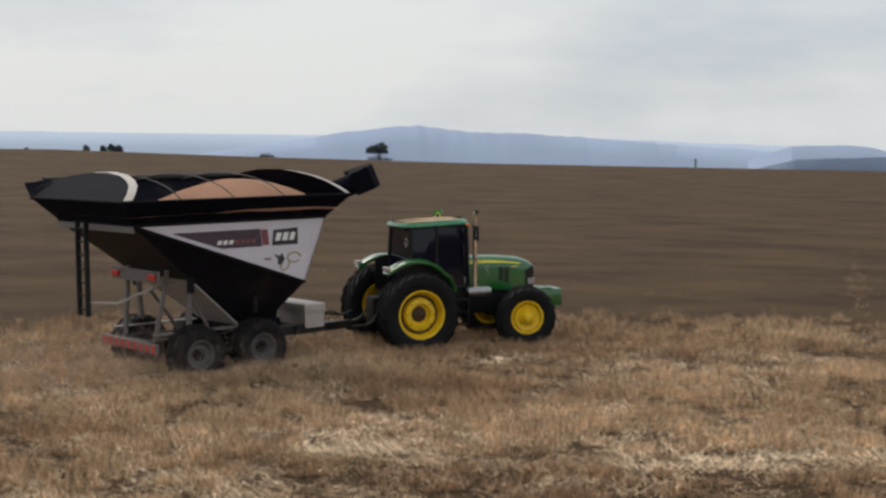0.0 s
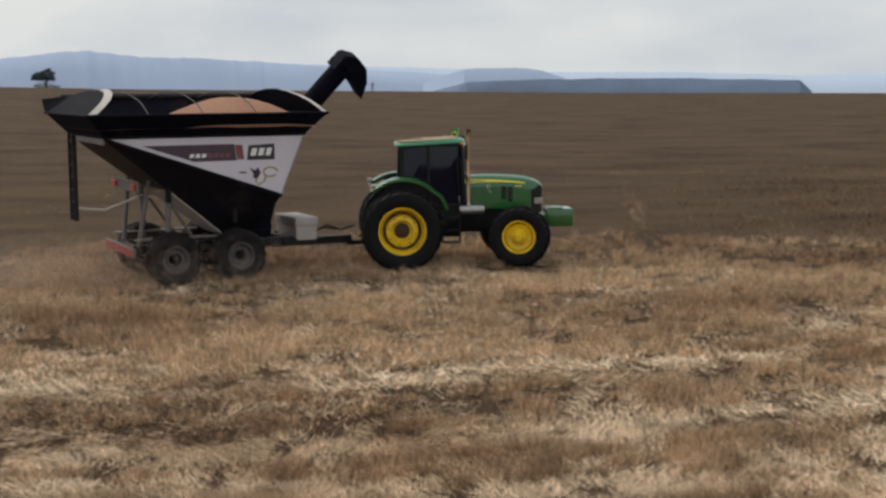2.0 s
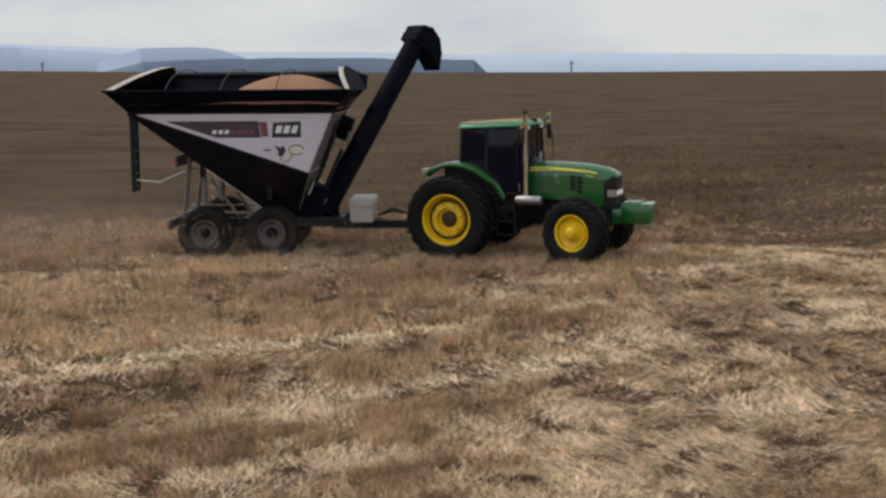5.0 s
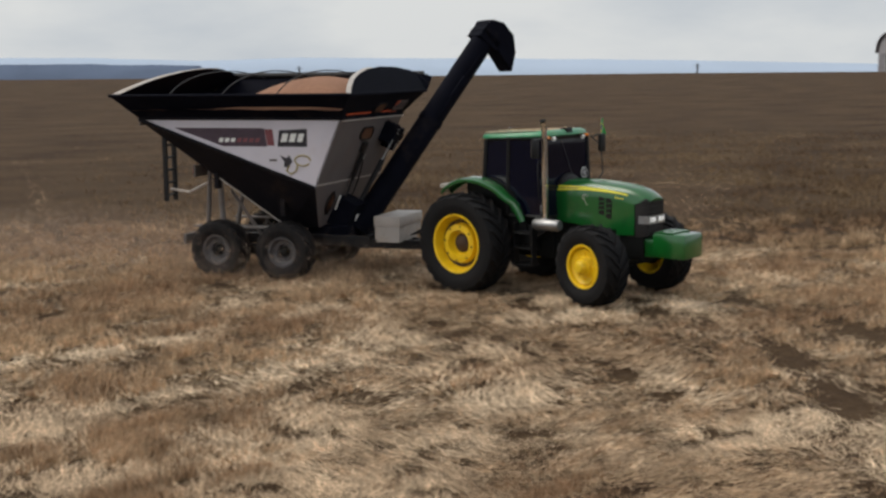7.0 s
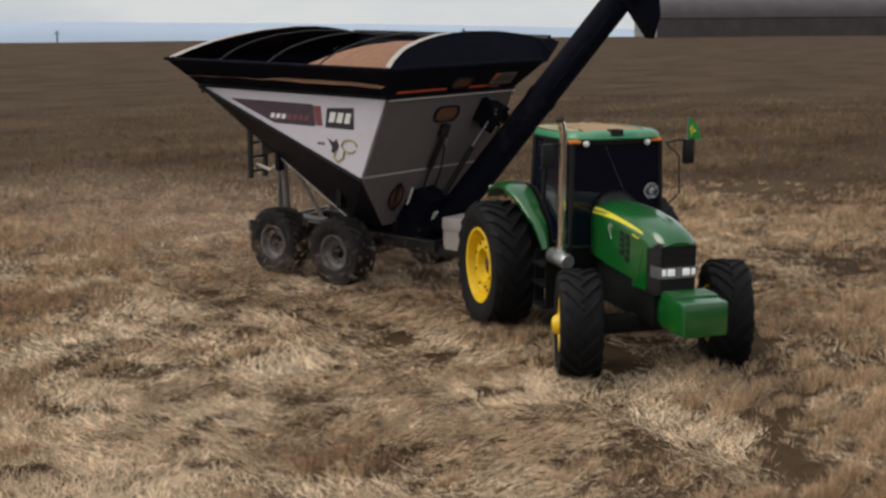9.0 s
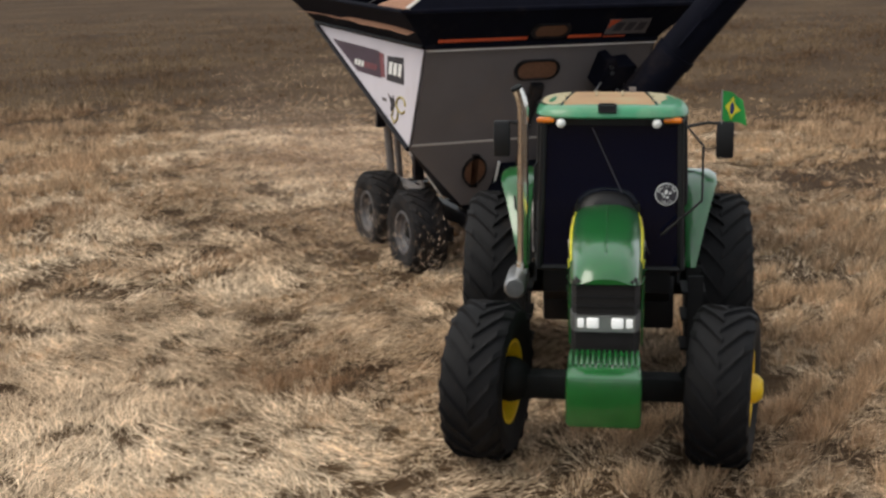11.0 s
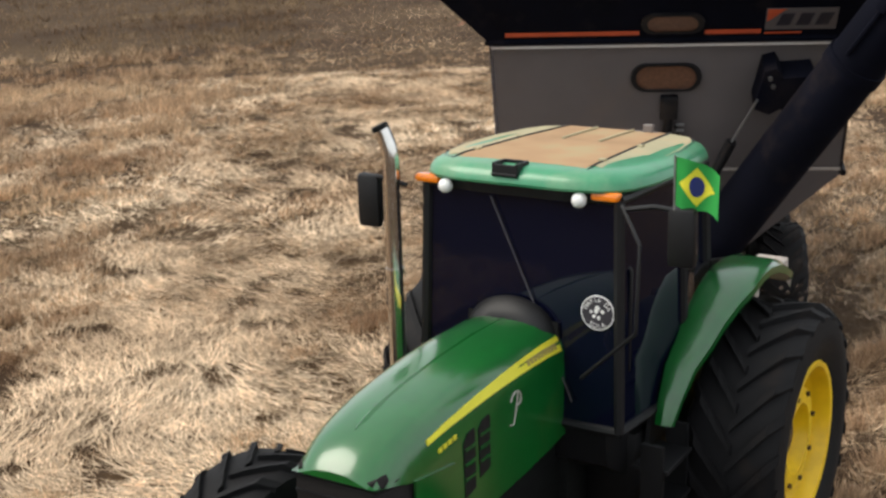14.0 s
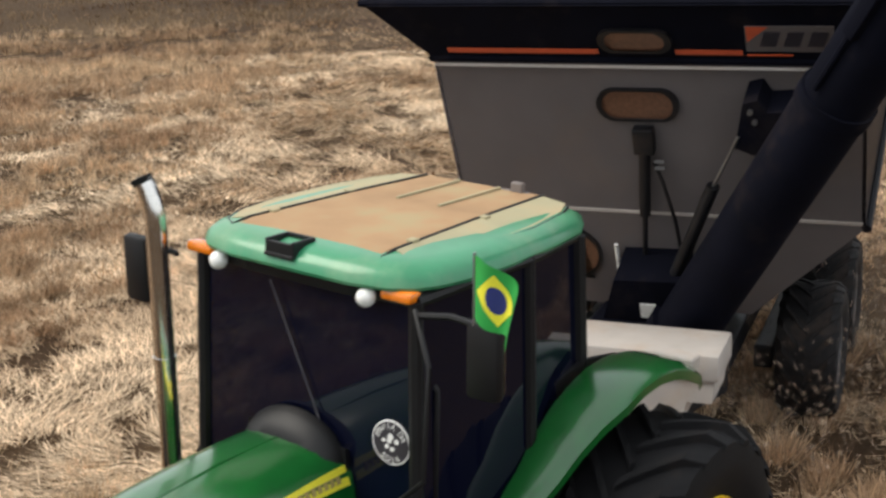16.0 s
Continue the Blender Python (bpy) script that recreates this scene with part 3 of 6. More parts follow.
def build_tractor():
    T = tractor
    for name, x0, x1, y0, y1, z0, z1, mat in (("engine_block", 1.2, 3.25, -0.26, 0.26, 0.72, 1.35, CHASSIS), ("gearbox", -0.35, 1.4, -0.32, 0.32, 0.62, 1.32, CHASSIS), ("front_frame", 2.3, 3.5, -0.2, 0.2, 0.78, 1.1, GREEN),
                                              ("fuel_tank", 0.2, 1.1, -0.62, -0.32, 0.75, 1.25, PLASTIC), ("fuel_tank", 0.2, 1.15, 0.32, 0.66, 0.7, 1.25, PLASTIC), ("rear_housing", -0.7, -0.3, -0.25, 0.25, 0.55, 1.2, CHASSIS),
                                              ("drawbar", -1.25, -0.6, -0.06, 0.06, 0.46, 0.56, CHASSIS)):
        bm = bmesh.new()
        box(bm, x0, x1, y0, y1, z0, z1, 0.015 if name == "drawbar" else 0.035)
        part(name, bm, mat, T, "", True)
    bm = bmesh.new()
    tube(bm, [(0, -0.95, REAR_R - 0.02), (0, 0.95, REAR_R - 0.02)], 0.16, 16)
    part("rear_axle", bm, CHASSIS, T, "", True)
    bm = bmesh.new()
    box(bm, 2.6, 2.84, -0.85, 0.85, 0.55, 0.78, 0.05)
    for s in (-1, 1):
        bmesh.ops.create_uvsphere(bm, u_segments=16, v_segments=10, radius=0.2, matrix=pose(2.72, s * 0.82, FRONT_R))
    part("front_axle", bm, CHASSIS, T, "", True)
    bm = bmesh.new()
    loft(bm, [hood_ring(*r) for r in HOOD])
    for v in bm.verts:
        if v.co.x > 2.95:
            v.co.z = max(v.co.z, float(np.interp(v.co.x, [q[0] for q in NOSE_LOW], [q[1] for q in NOSE_LOW])))
    part("hood", bm, GREEN, T, "glossy green engine hood dulled by dust", True)
    # a raised rib along the middle of the hood
    bm = bmesh.new()
    loft(bm, [[(x, -w, z), (x, 0, z + h), (x, w, z)] for x, w, z, h in ((1.55, 0.008, 2.040, 0.010), (2.0, 0.009, 2.060, 0.010), (2.35, 0.011, 2.048, 0.012), (2.7, 0.014, 2.020, 0.014), (2.95, 0.022, 1.985, 0.017), (3.08, 0.026, 1.953, 0.019), (3.16, 0.004, 1.932, 0.010))])
    part("hood_rib", bm, GREEN, T, "", True)
    for s in (-1, 1):
        bm = bmesh.new()
        n = 9
        rows = []
        for i in range(n):
            x = 1.50 + (2.96 - 1.50) * i / (n - 1)
            hgt = 0.085 - 0.06 * i / (n - 1)
            b1 = 0.095 + 0.035 * i / (n - 1)
            y1, y2, zt = hood_width(x, b1), hood_width(x, b1 + hgt), hood_top(x)
            rows.append([(x, s * (y1 - 0.006), zt - b1), (x, s * (y1 + 0.005), zt - b1 + 0.003), (x, s * (y2 + 0.006), zt - b1 - hgt), (x, s * (y2 - 0.004), zt - b1 - hgt)])
        loft(bm, rows)
        stripe = part("side_stripe", bm, YELLOW_STRIPE, T, "bright yellow stripe decal")
        for i in range(9):
            x = 1.56 + i * 0.042
            zt, y1, y2 = hood_top(x), hood_width(x, 0.122), hood_width(x, 0.155)
            bm = bmesh.new()
            loft(bm, [[(x + d, s * y1, zt - 0.122), (x + d, s * (y1 + 0.008), zt - 0.121), (x + d, s * (y2 + 0.008), zt - 0.154), (x + d, s * y2, zt - 0.155)] for d in (0.0, 0.026)])
            part("lettering_bar", bm, DECAL_OLIVE, stripe, "olive lettering shown as a plain bar")
        for i in range(4):
            x = 2.72 + i * 0.045
            zt, y1 = hood_top(x), hood_width(x, 0.23)
            bm = bmesh.new()
            box(bm, x, x + 0.03, s * (y1 - 0.006), s * (y1 + 0.006), zt - 0.242, zt - 0.218)
            part("number_bar", bm, YELLOW_STRIPE, T, "yellow model lettering shown as a plain bar")
        # script mark on the side
        bm = bmesh.new()
        ym = s * 0.338
        tube(bm, [(2.11 + 0.045 * math.cos(a) - 0.008 * a, ym, 1.775 + 0.042 * math.sin(a)) for a in [k * 0.45 for k in range(13)]], 0.005, 5)
        tube(bm, [(2.07, ym, 1.815), (2.10, ym, 1.70), (2.13, ym, 1.63), (2.17, ym, 1.645)], 0.005, 5)
        part("script_mark", bm, PALE, T, "pale curled mark on the hood side", True)
        # vents
        for x, zc, hh in ((2.45, 1.64, 0.15), (2.60, 1.60, 0.17)):
            y1 = hood_width(x, 0.4)
            bm = bmesh.new()
            prism(bm, [(x - 0.062, zc - hh), (x + 0.05, zc - hh - 0.02), (x + 0.062, zc + hh * 0.75), (x + 0.02, zc + hh), (x - 0.05, zc + hh * 1.05), (x - 0.062, zc + hh * 0.9)], s * (y1 - 0.02), s * (y1 + 0.004))
            vent = part("side_vent", bm, GRILLE, T, "black hood vent")
            for j in range(3):
                z = zc - hh * 0.5 + j * hh * 0.5
                bm = bmesh.new()
                box(bm, x - 0.055, x + 0.05, s * (y1 - 0.01), s * (y1 + 0.010), z - 0.008, z + 0.008)
                part("vent_bar", bm, GREEN, vent)
        bm = bmesh.new()
        sheet(bm, [(2.75, s * 0.318, 1.14), (3.10, s * 0.296, 1.16), (3.10, s * 0.296, 1.70), (2.75, s * 0.318, 1.66)], 0.015)
        part("side_panel", bm, GREEN, T)
    # nose with grille and lamps
    bm = bmesh.new()
    loft(bm, [[(x, -w, zb), (x, -w, zt - 0.05), (x, -w * 0.9, zt), (x, w * 0.9, zt), (x, w, zt - 0.05), (x, w, zb)] for x, w, zt, zb in
              ((2.95, 0.292, 1.80, 1.12), (3.2, 0.278, 1.80, 1.12), (3.30, 0.262, 1.79, 1.14), (3.352, 0.236, 1.775, 1.16))])
    part("grille", bm, GRILLE, T, "black mesh grille", True)
    for z in (1.56, 1.64, 1.72):
        bm = bmesh.new()
        loft(bm, [[(x, -w, z), (x, -w, z + 0.014), (x, w, z + 0.014), (x, w, z)] for x, w in ((3.2, 0.281), (3.305, 0.264), (3.362, 0.236))])
        part("grille_bar", bm, PLASTIC, T)
    bm = bmesh.new()
    loft(bm, [[(x, -w, 1.355), (x, -w, 1.495), (x, w, 1.495), (x, w, 1.355)] for x, w in ((3.18, 0.288), (3.30, 0.272), (3.372, 0.246))])
    band = part("lamp_band", bm, STEEL, T, "bright trim round the headlights", True)
    for s in (-1, 1):
        for y0, y1, x in ((0.05, 0.15, 3.372), (0.165, 0.228, 3.362)):
            bm = bmesh.new()
            box(bm, x - 0.03, x + 0.014, min(s * y0, s * y1), max(s * y0, s * y1), 1.385, 1.475, 0.014)
            part("headlight", bm, HEADLAMP, band, "clear burning headlight", True)
    # front weight
    bm = bmesh.new()
    box(bm, 3.46, 4.10, -0.29, 0.29, 0.80, 1.22, 0.035)
    box(bm, 3.38, 3.56, -0.18, 0.18, 0.86, 1.1, 0.02)
    weight = part("front_weight", bm, GREEN, T, "green cast front weight block", True)
    for k in range(13):
        y = -0.264 + k * 0.044
        bm = bmesh.new()
        box(bm, 3.50, 3.86, y - 0.012, y + 0.012, 1.215, 1.245, 0.004)
        part("weight_rib", bm, GREEN, weight)
    # cab
    bm = bmesh.new()
    prism(bm, [(0.02, 1.3), (0.1, 1.02), (1.2, 1.0), (1.45, 1.15), (1.48, 1.42), (0.02, 1.42)], -0.60, 0.60)
    part("cab_base", bm, PLASTIC, T, "black cab floor and firewall")
    bm = bmesh.new()
    cs = {"f0": (1.49, 0.665, 1.40), "f1": (1.44, 0.63, 2.79), "b0": (0.66, 0.745, 1.40), "b1": (0.66, 0.70, 2.79), "r0": (0.02, 0.66, 1.45), "r1": (0.08, 0.62, 2.75)}
    for s in (-1, 1):
        for a, b, r in (("f0", "f1", 0.033), ("b0", "b1", 0.033), ("r0", "r1", 0.045)):
            p, q = cs[a], cs[b]
            tube(bm, [(p[0], CAB_Y + s * p[1], p[2]), (q[0], CAB_Y + s * q[1], q[2])], r, 8)
        for a, b in (("f0", "b0"), ("b0", "r0"), ("f1", "b1"), ("b1", "r1")):
            p, q = cs[a], cs[b]
            tube(bm, [(p[0], CAB_Y + s * p[1], p[2]), (q[0], CAB_Y + s * q[1], q[2])], 0.03, 8)
    for a in ("f0", "f1", "r0", "r1"):
        p = cs[a]
        tube(bm, [(p[0], CAB_Y - p[1], p[2]), (p[0], CAB_Y + p[1], p[2])], 0.03, 8)
    part("cab_frame", bm, PLASTIC, T, "black cab pillars", True)

    def pane(name, pts, label):
        b = bmesh.new()
        sheet(b, pts, 0.008)
        o = part(name, b, TINTED, T, label)
        return o
    f0, f1, b0, b1, r0, r1 = [cs[k] for k in ("f0", "f1", "b0", "b1", "r0", "r1")]
    sgn = lambda p, s: (p[0], CAB_Y + s * p[1], p[2])
    pane("windscreen", [sgn(f0, -1), sgn(f0, 1), sgn(f1, 1), sgn(f1, -1)], "dark tinted windscreen")
    pane("rear_window", [sgn(r0, 1), sgn(r0, -1), sgn(r1, -1), sgn(r1, 1)], "dark tinted rear window")
    for s in (-1, 1):
        pane("door_glass", [sgn(f0, s), sgn(b0, s), sgn(b1, s), sgn(f1, s)][::s], "dark tinted door glass")
        pane("side_window", [sgn(b0, s), sgn(r0, s), sgn(r1, s), sgn(b1, s)][::s], "dark tinted side window")
        bm = bmesh.new()
        box(bm, 1.36, 1.385, min(s * 0.635, s * 0.665), max(s * 0.635, s * 0.665), 1.46, 1.62, 0.008)
        part("door_handle", bm, STEEL, T, "bright door handle")
        bm = bmesh.new()
        tube(bm, [(1.36, s * 0.65, 1.70), (1.35, s * 0.69, 1.75), (1.33, s * 0.69, 2.35), (1.33, s * 0.65, 2.4)], 0.014, 8)
        part("grab_rail", bm, PLASTIC, T, "", True)
        bm = bmesh.new()
        for z in (0.55, 0.85, 1.12):
            box(bm, 0.95, 1.35, s * 0.72, s * 0.95, z, z + 0.03, 0.006)
        for x in (0.95, 1.35):
            box(bm, x - 0.015, x + 0.015, s * 0.78, s * 0.92, 0.55, 1.3)
        part("step", bm, PLASTIC, T, "black access steps")
    bm = bmesh.new()
    box(bm, 0.25, 0.72, -0.26, 0.26, 1.45, 1.75, 0.06)
    box(bm, 0.2, 0.36, -0.25, 0.25, 1.7, 2.35, 0.06)
    part("seat", bm, PLASTIC, T, "black driver's seat", True)
    bm = bmesh.new()
    tube(bm, [(1.25, 0, 1.42), (1.12, 0, 1.85)], 0.035, 10)
    bmesh.ops.create_circle(bm, cap_ends=True, radius=0.2, segments=24, matrix=pose(1.1, 0, 1.88, 0, -25, 0))
    part("steering_wheel", bm, PLASTIC, T)
    bm = bmesh.new()
    loft(bm, [[(1.2 + 0.0, -0.3, 1.42), (1.2, -0.28, 1.85), (1.2, 0.28, 1.85), (1.2, 0.3, 1.42)], [(1.5, -0.34, 1.42), (1.5, -0.3, 2.03), (1.5, 0.3, 2.03), (1.5, 0.34, 1.42)]])
    part("dashboard", bm, PLASTIC, T)
    # cowl between hood and windscreen
    bm = bmesh.new()
    loft(bm, [[(x, a * math.cos(math.pi * k / 14), 1.9 + (top - 1.9) * math.sin(math.pi * k / 14) ** 0.8) for k in range(15)] for x, a, top in
              ((1.485, 0.29, 2.15), (1.51, 0.29, 2.15), (1.54, 0.285, 2.135), (1.58, 0.27, 2.105), (1.62, 0.24, 2.05))])
    part("cowl", bm, PLASTIC, T, "", True)
    # roof
    def roof_ring(z, grow):
        pts = []
        for x, w in ((-0.08, 0.50), (-0.03, 0.64), (0.12, 0.72), (0.45, 0.765), (0.85, 0.78), (1.15, 0.765), (1.33, 0.725), (1.44, 0.665), (1.51, 0.57), (1.55, 0.36)):
            cx = 0.78 + (x - 0.78) * (1 - grow / 0.85)
            pts.append((cx, w * 0.935 * (1 - grow / 0.8), z))
        return [(p[0], p[1] + CAB_Y, p[2]) for p in pts] + [(p[0], CAB_Y - p[1], p[2]) for p in reversed(pts)]
    bm = bmesh.new()
    loft(bm, [roof_ring(2.828, 0.05), roof_ring(2.834, 0.008), roof_ring(2.85, 0.0), roof_ring(2.885, 0.010), roof_ring(2.915, 0.035), roof_ring(2.938, 0.085), roof_ring(2.946, 0.15), roof_ring(2.95, 0.24)])
    roof = part("roof", bm, ROOF_GREEN, T, "pale dusty green cab roof, sky reflection put into its colour", True, m=pose(1.5, 0, 2.85, 0, -2.6, 0) @ pose(-1.5, 0, -2.85))
    bm = bmesh.new()
    loft(bm, [roof_ring(2.765, 0.075), roof_ring(2.836, 0.06)])
    part("roof_header", bm, PLASTIC, roof, "black header under the roof")
    bm = bmesh.new()
    loft(bm, [[(x, y0, z - 0.02), (x, y0 + 0.01, z), (x, -y0 - 0.01, z), (x, -y0, z - 0.02)] for x, y0, z in ((-0.03, -0.36, 2.958), (0.6, -0.395, 2.962), (1.30, -0.43, 2.956), (1.38, -0.43, 2.946))])
    part("roof_panel", bm, ROOF_DUST, roof, "roof hatch covered in red-brown dust", True)
    for s in (-1, 1):
        bm = bmesh.new()
        tube(bm, [(-0.04, s * 0.375, 2.956), (0.6, s * 0.405, 2.960), (1.30, s * 0.438, 2.954), (1.40, s * 0.442, 2.938), (1.46, s * 0.442, 2.91)], 0.008, 6)
        part("roof_seam", bm, PLASTIC, roof, "dark seam beside the roof hatch", True)
        bm = bmesh.new()
        tube(bm, [(1.40, s * 0.445, 2.938), (1.34, s * 0.535, 2.936), (1.20, s * 0.610, 2.934), (0.9, s * 0.662, 2.934), (0.5, s * 0.660, 2.935), (0.15, s * 0.61, 2.936), (0.0, s * 0.55, 2.938)], 0.006, 6)
        part("roof_edge_seam", bm, PLASTIC, roof, "dark curved seam near the roof edge", True)
        for x in (0.55, 1.12):
            bm = bmesh.new()
            box(bm, x, x + 0.05, s * 0.42 - 0.022, s * 0.42 + 0.022, 2.952, 2.970, 0.005)
            part("hatch_clip", bm, ROOF_PALE, roof)
        bm = bmesh.new()
        c = [(-0.02, 0.384, 2.957), (0.6, 0.414, 2.961), (1.30, 0.446, 2.955), (1.33, 0.52, 2.944), (1.19, 0.595, 2.942), (0.9, 0.647, 2.942), (0.5, 0.645, 2.943), (0.15, 0.595, 2.944), (0.0, 0.53, 2.946)]
        loft(bm, [[(x, s * y, z - 0.03) for x, y, z in c], [(x, s * y, z) for x, y, z in c]])
        part("roof_side_panel", bm, ROOF_PALE, roof, "pale dusty strip of roof")
        bm = bmesh.new()
        box(bm, 0.0, 0.55, s * 0.13 - 0.008, s * 0.13 + 0.008, 2.955, 2.972)
        part("roof_groove", bm, ROOF_PALE, roof)
        bm = bmesh.new()
        box(bm, 1.40, 1.49, 0.50 if s > 0 else -0.67, 0.67 if s > 0 else -0.50, 2.785, 2.838, 0.02)
        part("turn_light", bm, AMBER, roof, "amber turn light", True)
        bm = bmesh.new()
        bmesh.ops.create_uvsphere(bm, u_segments=16, v_segments=8, radius=0.046, matrix=pose(1.50, s * 0.44, 2.785))
        part("work_lamp", bm, LENS, roof, "round white work lamp", True)
    bm = bmesh.new()
    box(bm, 1.40, 1.56, -0.10, 0.07, 2.885, 2.905, 0.006)
    box(bm, 1.40, 1.55, -0.10, -0.08, 2.90, 2.965, 0.006)
    box(bm, 1.40, 1.55, 0.05, 0.07, 2.90, 2.965, 0.006)
    box(bm, 1.40, 1.42, -0.09, 0.06, 2.90, 2.965, 0.004)
    box(bm, 1.53, 1.55, -0.09, 0.06, 2.90, 2.955, 0.004)
    part("antenna_bracket", bm, PLASTIC, roof, "small black bracket on the roof front")
    bm = bmesh.new()
    box(bm, -0.03, 0.01, 0.2, 0.27, 2.93, 3.01, 0.008)
    box(bm, -0.04, 0.0, 0.08, 0.3, 2.93, 2.96, 0.008)
    part("rear_bracket", bm, FRAME_WHITE, roof)
    # wiper, sticker
    bm = bmesh.new()
    tube(bm, [(1.47, -0.15, 2.74), (1.48, 0.10, 2.2), (1.51, 0.40, 1.55)], 0.004, 6)
    part("wiper", bm, WHEEL_GREY, T, "thin wiper arm", True)
    tilt = math.degrees(math.atan2(0.05, 1.39))
    place = pose(1.466, 0.545, 2.118, 0, 90 - tilt, 0)
    bm = bmesh.new()
    bmesh.ops.create_cone(bm, cap_ends=True, segments=32, radius1=0.105, radius2=0.105, depth=0.006, matrix=place @ pose(0, 0, 0.005))
    sticker = part("sticker", bm, DECAL_WHITE, T, "round black and white sticker")
    bm = bmesh.new()
    bmesh.ops.create_cone(bm, cap_ends=True, segments=32, radius1=0.097, radius2=0.097, depth=0.004, matrix=place @ pose(0, 0, 0.009))
    part("sticker_ring", bm, DECAL_BLACK, sticker)
    for text, start in (("MAFIA DA", 158), ("SOJA", -62)):
        step = -19 if start > 0 else 20
        for k, ch in enumerate(text):
            if ch == " ":
                continue
            # angle round the sticker: 90 is the top, read from the front
            a = start + step * k if start > 0 else -90 - 30 + step * k
            r = 0.064 if start > 0 else 0.090
            me = glyph(ch, 0.038)
            o = new("letter", me)
            o.parent = sticker
            me.materials.append(DECAL_WHITE)
            up = a - 90 if start > 0 else a + 90
            o.matrix_basis = place @ pose(0, 0, 0.0115, 0, 0, 90) @ pose(r * math.cos(radians(a)), r * math.sin(radians(a)), 0, 0, 0, up)
    bm = bmesh.new()
    for a, r, w in ((0.3, 0.030, 0.012), (1.9, 0.034, 0.013), (3.2, 0.028, 0.017), (3.9, 0.012, 0.014), (4.6, 0.040, 0.010), (5.5, 0.030, 0.012)):
        bmesh.ops.create_cone(bm, cap_ends=True, segments=7, radius1=w, radius2=w * 0.9, depth=0.003, matrix=place @ pose(r * math.cos(a), r * math.sin(a), 0.0125))
    part("sticker_motif", bm, DECAL_WHITE, sticker)
    # rear window sticker
    bm = bmesh.new()
    for a in range(14):
        q = math.tau * a / 14
        box(bm, -0.002, 0.002, -0.018, 0.018, -0.008, 0.008, m=pose(0.045, -0.36 + 0.075 * math.cos(q), 2.42 + 0.085 * math.sin(q), math.degrees(q) + 90, 0, 0))
    part("rear_sticker", bm, DECAL_WHITE, T, "white round mark on the rear window")
    # fenders
    for s in (-1, 1):
        bm = bmesh.new()
        rings = []
        for k in range(13):
            a = radians(20 + 108 * k / 12)
            out = 1.10 if 5 < k < 12 else (0.86 + 0.04 * k if k <= 5 else 1.05)
            yi = 0.76
            r0 = 1.08 + (0.06 if k < 3 else 0) + 0.05 * math.sin(math.pi * k / 12)
            rings.append([((r0 + d) * math.cos(a), s * y, REAR_R + (r0 + d) * math.sin(a)) for y, d in ((yi, -0.05), (yi, 0.03), (yi + 0.05, 0.05), (out - 0.06, 0.045), (out, 0.01), (out, -0.04), (out - 0.03, 0.0), (yi + 0.04, 0.01))])
        loft(bm, rings)
        fender = part("fender", bm, GREEN, T, "green rear fender", True)
        bm = bmesh.new()
        prism(bm, [(0.05, 1.15), (1.08, 1.15), (1.0, 1.5), (0.75, 1.85), (0.4, 2.05), (0.05, 2.08), (-0.3, 2.0), (-0.3, 1.3)], s * 0.685, s * 0.712)
        part("fender_side", bm, PLASTIC, fender, "black inner fender liner")
        bm = bmesh.new()
        box(bm, -0.70, -0.58, s * 0.80 if s > 0 else -1.02, 1.02 if s > 0 else -0.80, 1.86, 1.94, 0.015)
        part("tail_lamp", bm, PALE, fender, "pale rear lamp")
    # exhaust
    bm = bmesh.new()
    tube(bm, [(1.56, -0.79, 1.36), (1.56, -0.79, 2.92), (1.56, -0.795, 2.97), (1.562, -0.81, 3.03), (1.566, -0.83, 3.08), (1.575, -0.85, 3.125)], 0.052, 16, cap=False)
    tube(bm, [(1.56, -0.79, 1.40), (1.56, -0.79, 1.46)], 0.062, 16)
    tube(bm, [(1.56, -0.79, 2.2), (1.56, -0.79, 2.24)], 0.057, 16)
    stack = part("exhaust_pipe", bm, CHROME, T, "chrome exhaust stack with a bent tip", True)
    bm = bmesh.new()
    tube(bm, [(1.572, -0.843, 3.108), (1.577, -0.855, 3.135)], 0.0535, 14)
    part("pipe_mouth", bm, CHASSIS, stack, "", True)
    bm = bmesh.new()
    tube(bm, [(1.35, -0.84, 1.30), (1.40, -0.84, 1.30), (1.88, -0.84, 1.30), (1.92, -0.84, 1.30)], [0.07, 0.105, 0.105, 0.085], 18)
    box(bm, 1.5, 1.62, -0.86, -0.74, 1.28, 1.42, 0.02)
    part("muffler", bm, STEEL, T, "dented bright muffler can", True)
    # mirrors
    for s in (-1, 1):
        bm = bmesh.new()
        y1 = 1.06 if s > 0 else 0.99
        tube(bm, [(1.5, s * 0.72, 2.76), (1.52, s * 0.9, 2.80), (1.52, s * y1, 2.79), (1.52, s * (y1 + 0.02), 2.7)], 0.015, 8)
        arm = part("mirror_arm", bm, PLASTIC, T, "", True)
        bm = bmesh.new()
        box(bm, 1.47, 1.54, s * y1 - 0.08, s * y1 + 0.08, 2.47, 2.81, 0.025)
        part("mirror_head", bm, PLASTIC, arm, "black wing mirror", True)
        bm = bmesh.new()
        box(bm, 1.464, 1.468, s * y1 - 0.07, s * y1 + 0.07, 2.50, 2.78)
        part("mirror_glass", bm, CHROME, arm)
    bm = bmesh.new()
    tube(bm, [(1.54, -0.78, 1.92), (1.54, -0.86, 1.98), (1.52, -0.87, 2.1)], 0.012, 6)
    part("fender_mirror", bm, PLASTIC, T, "", True)
    bm = bmesh.new()
    tube(bm, [(1.5, 0.7, 2.78), (1.62, 0.86, 2.6), (1.66, 0.86, 2.1), (1.6, 0.5, 1.75)], 0.012, 6)
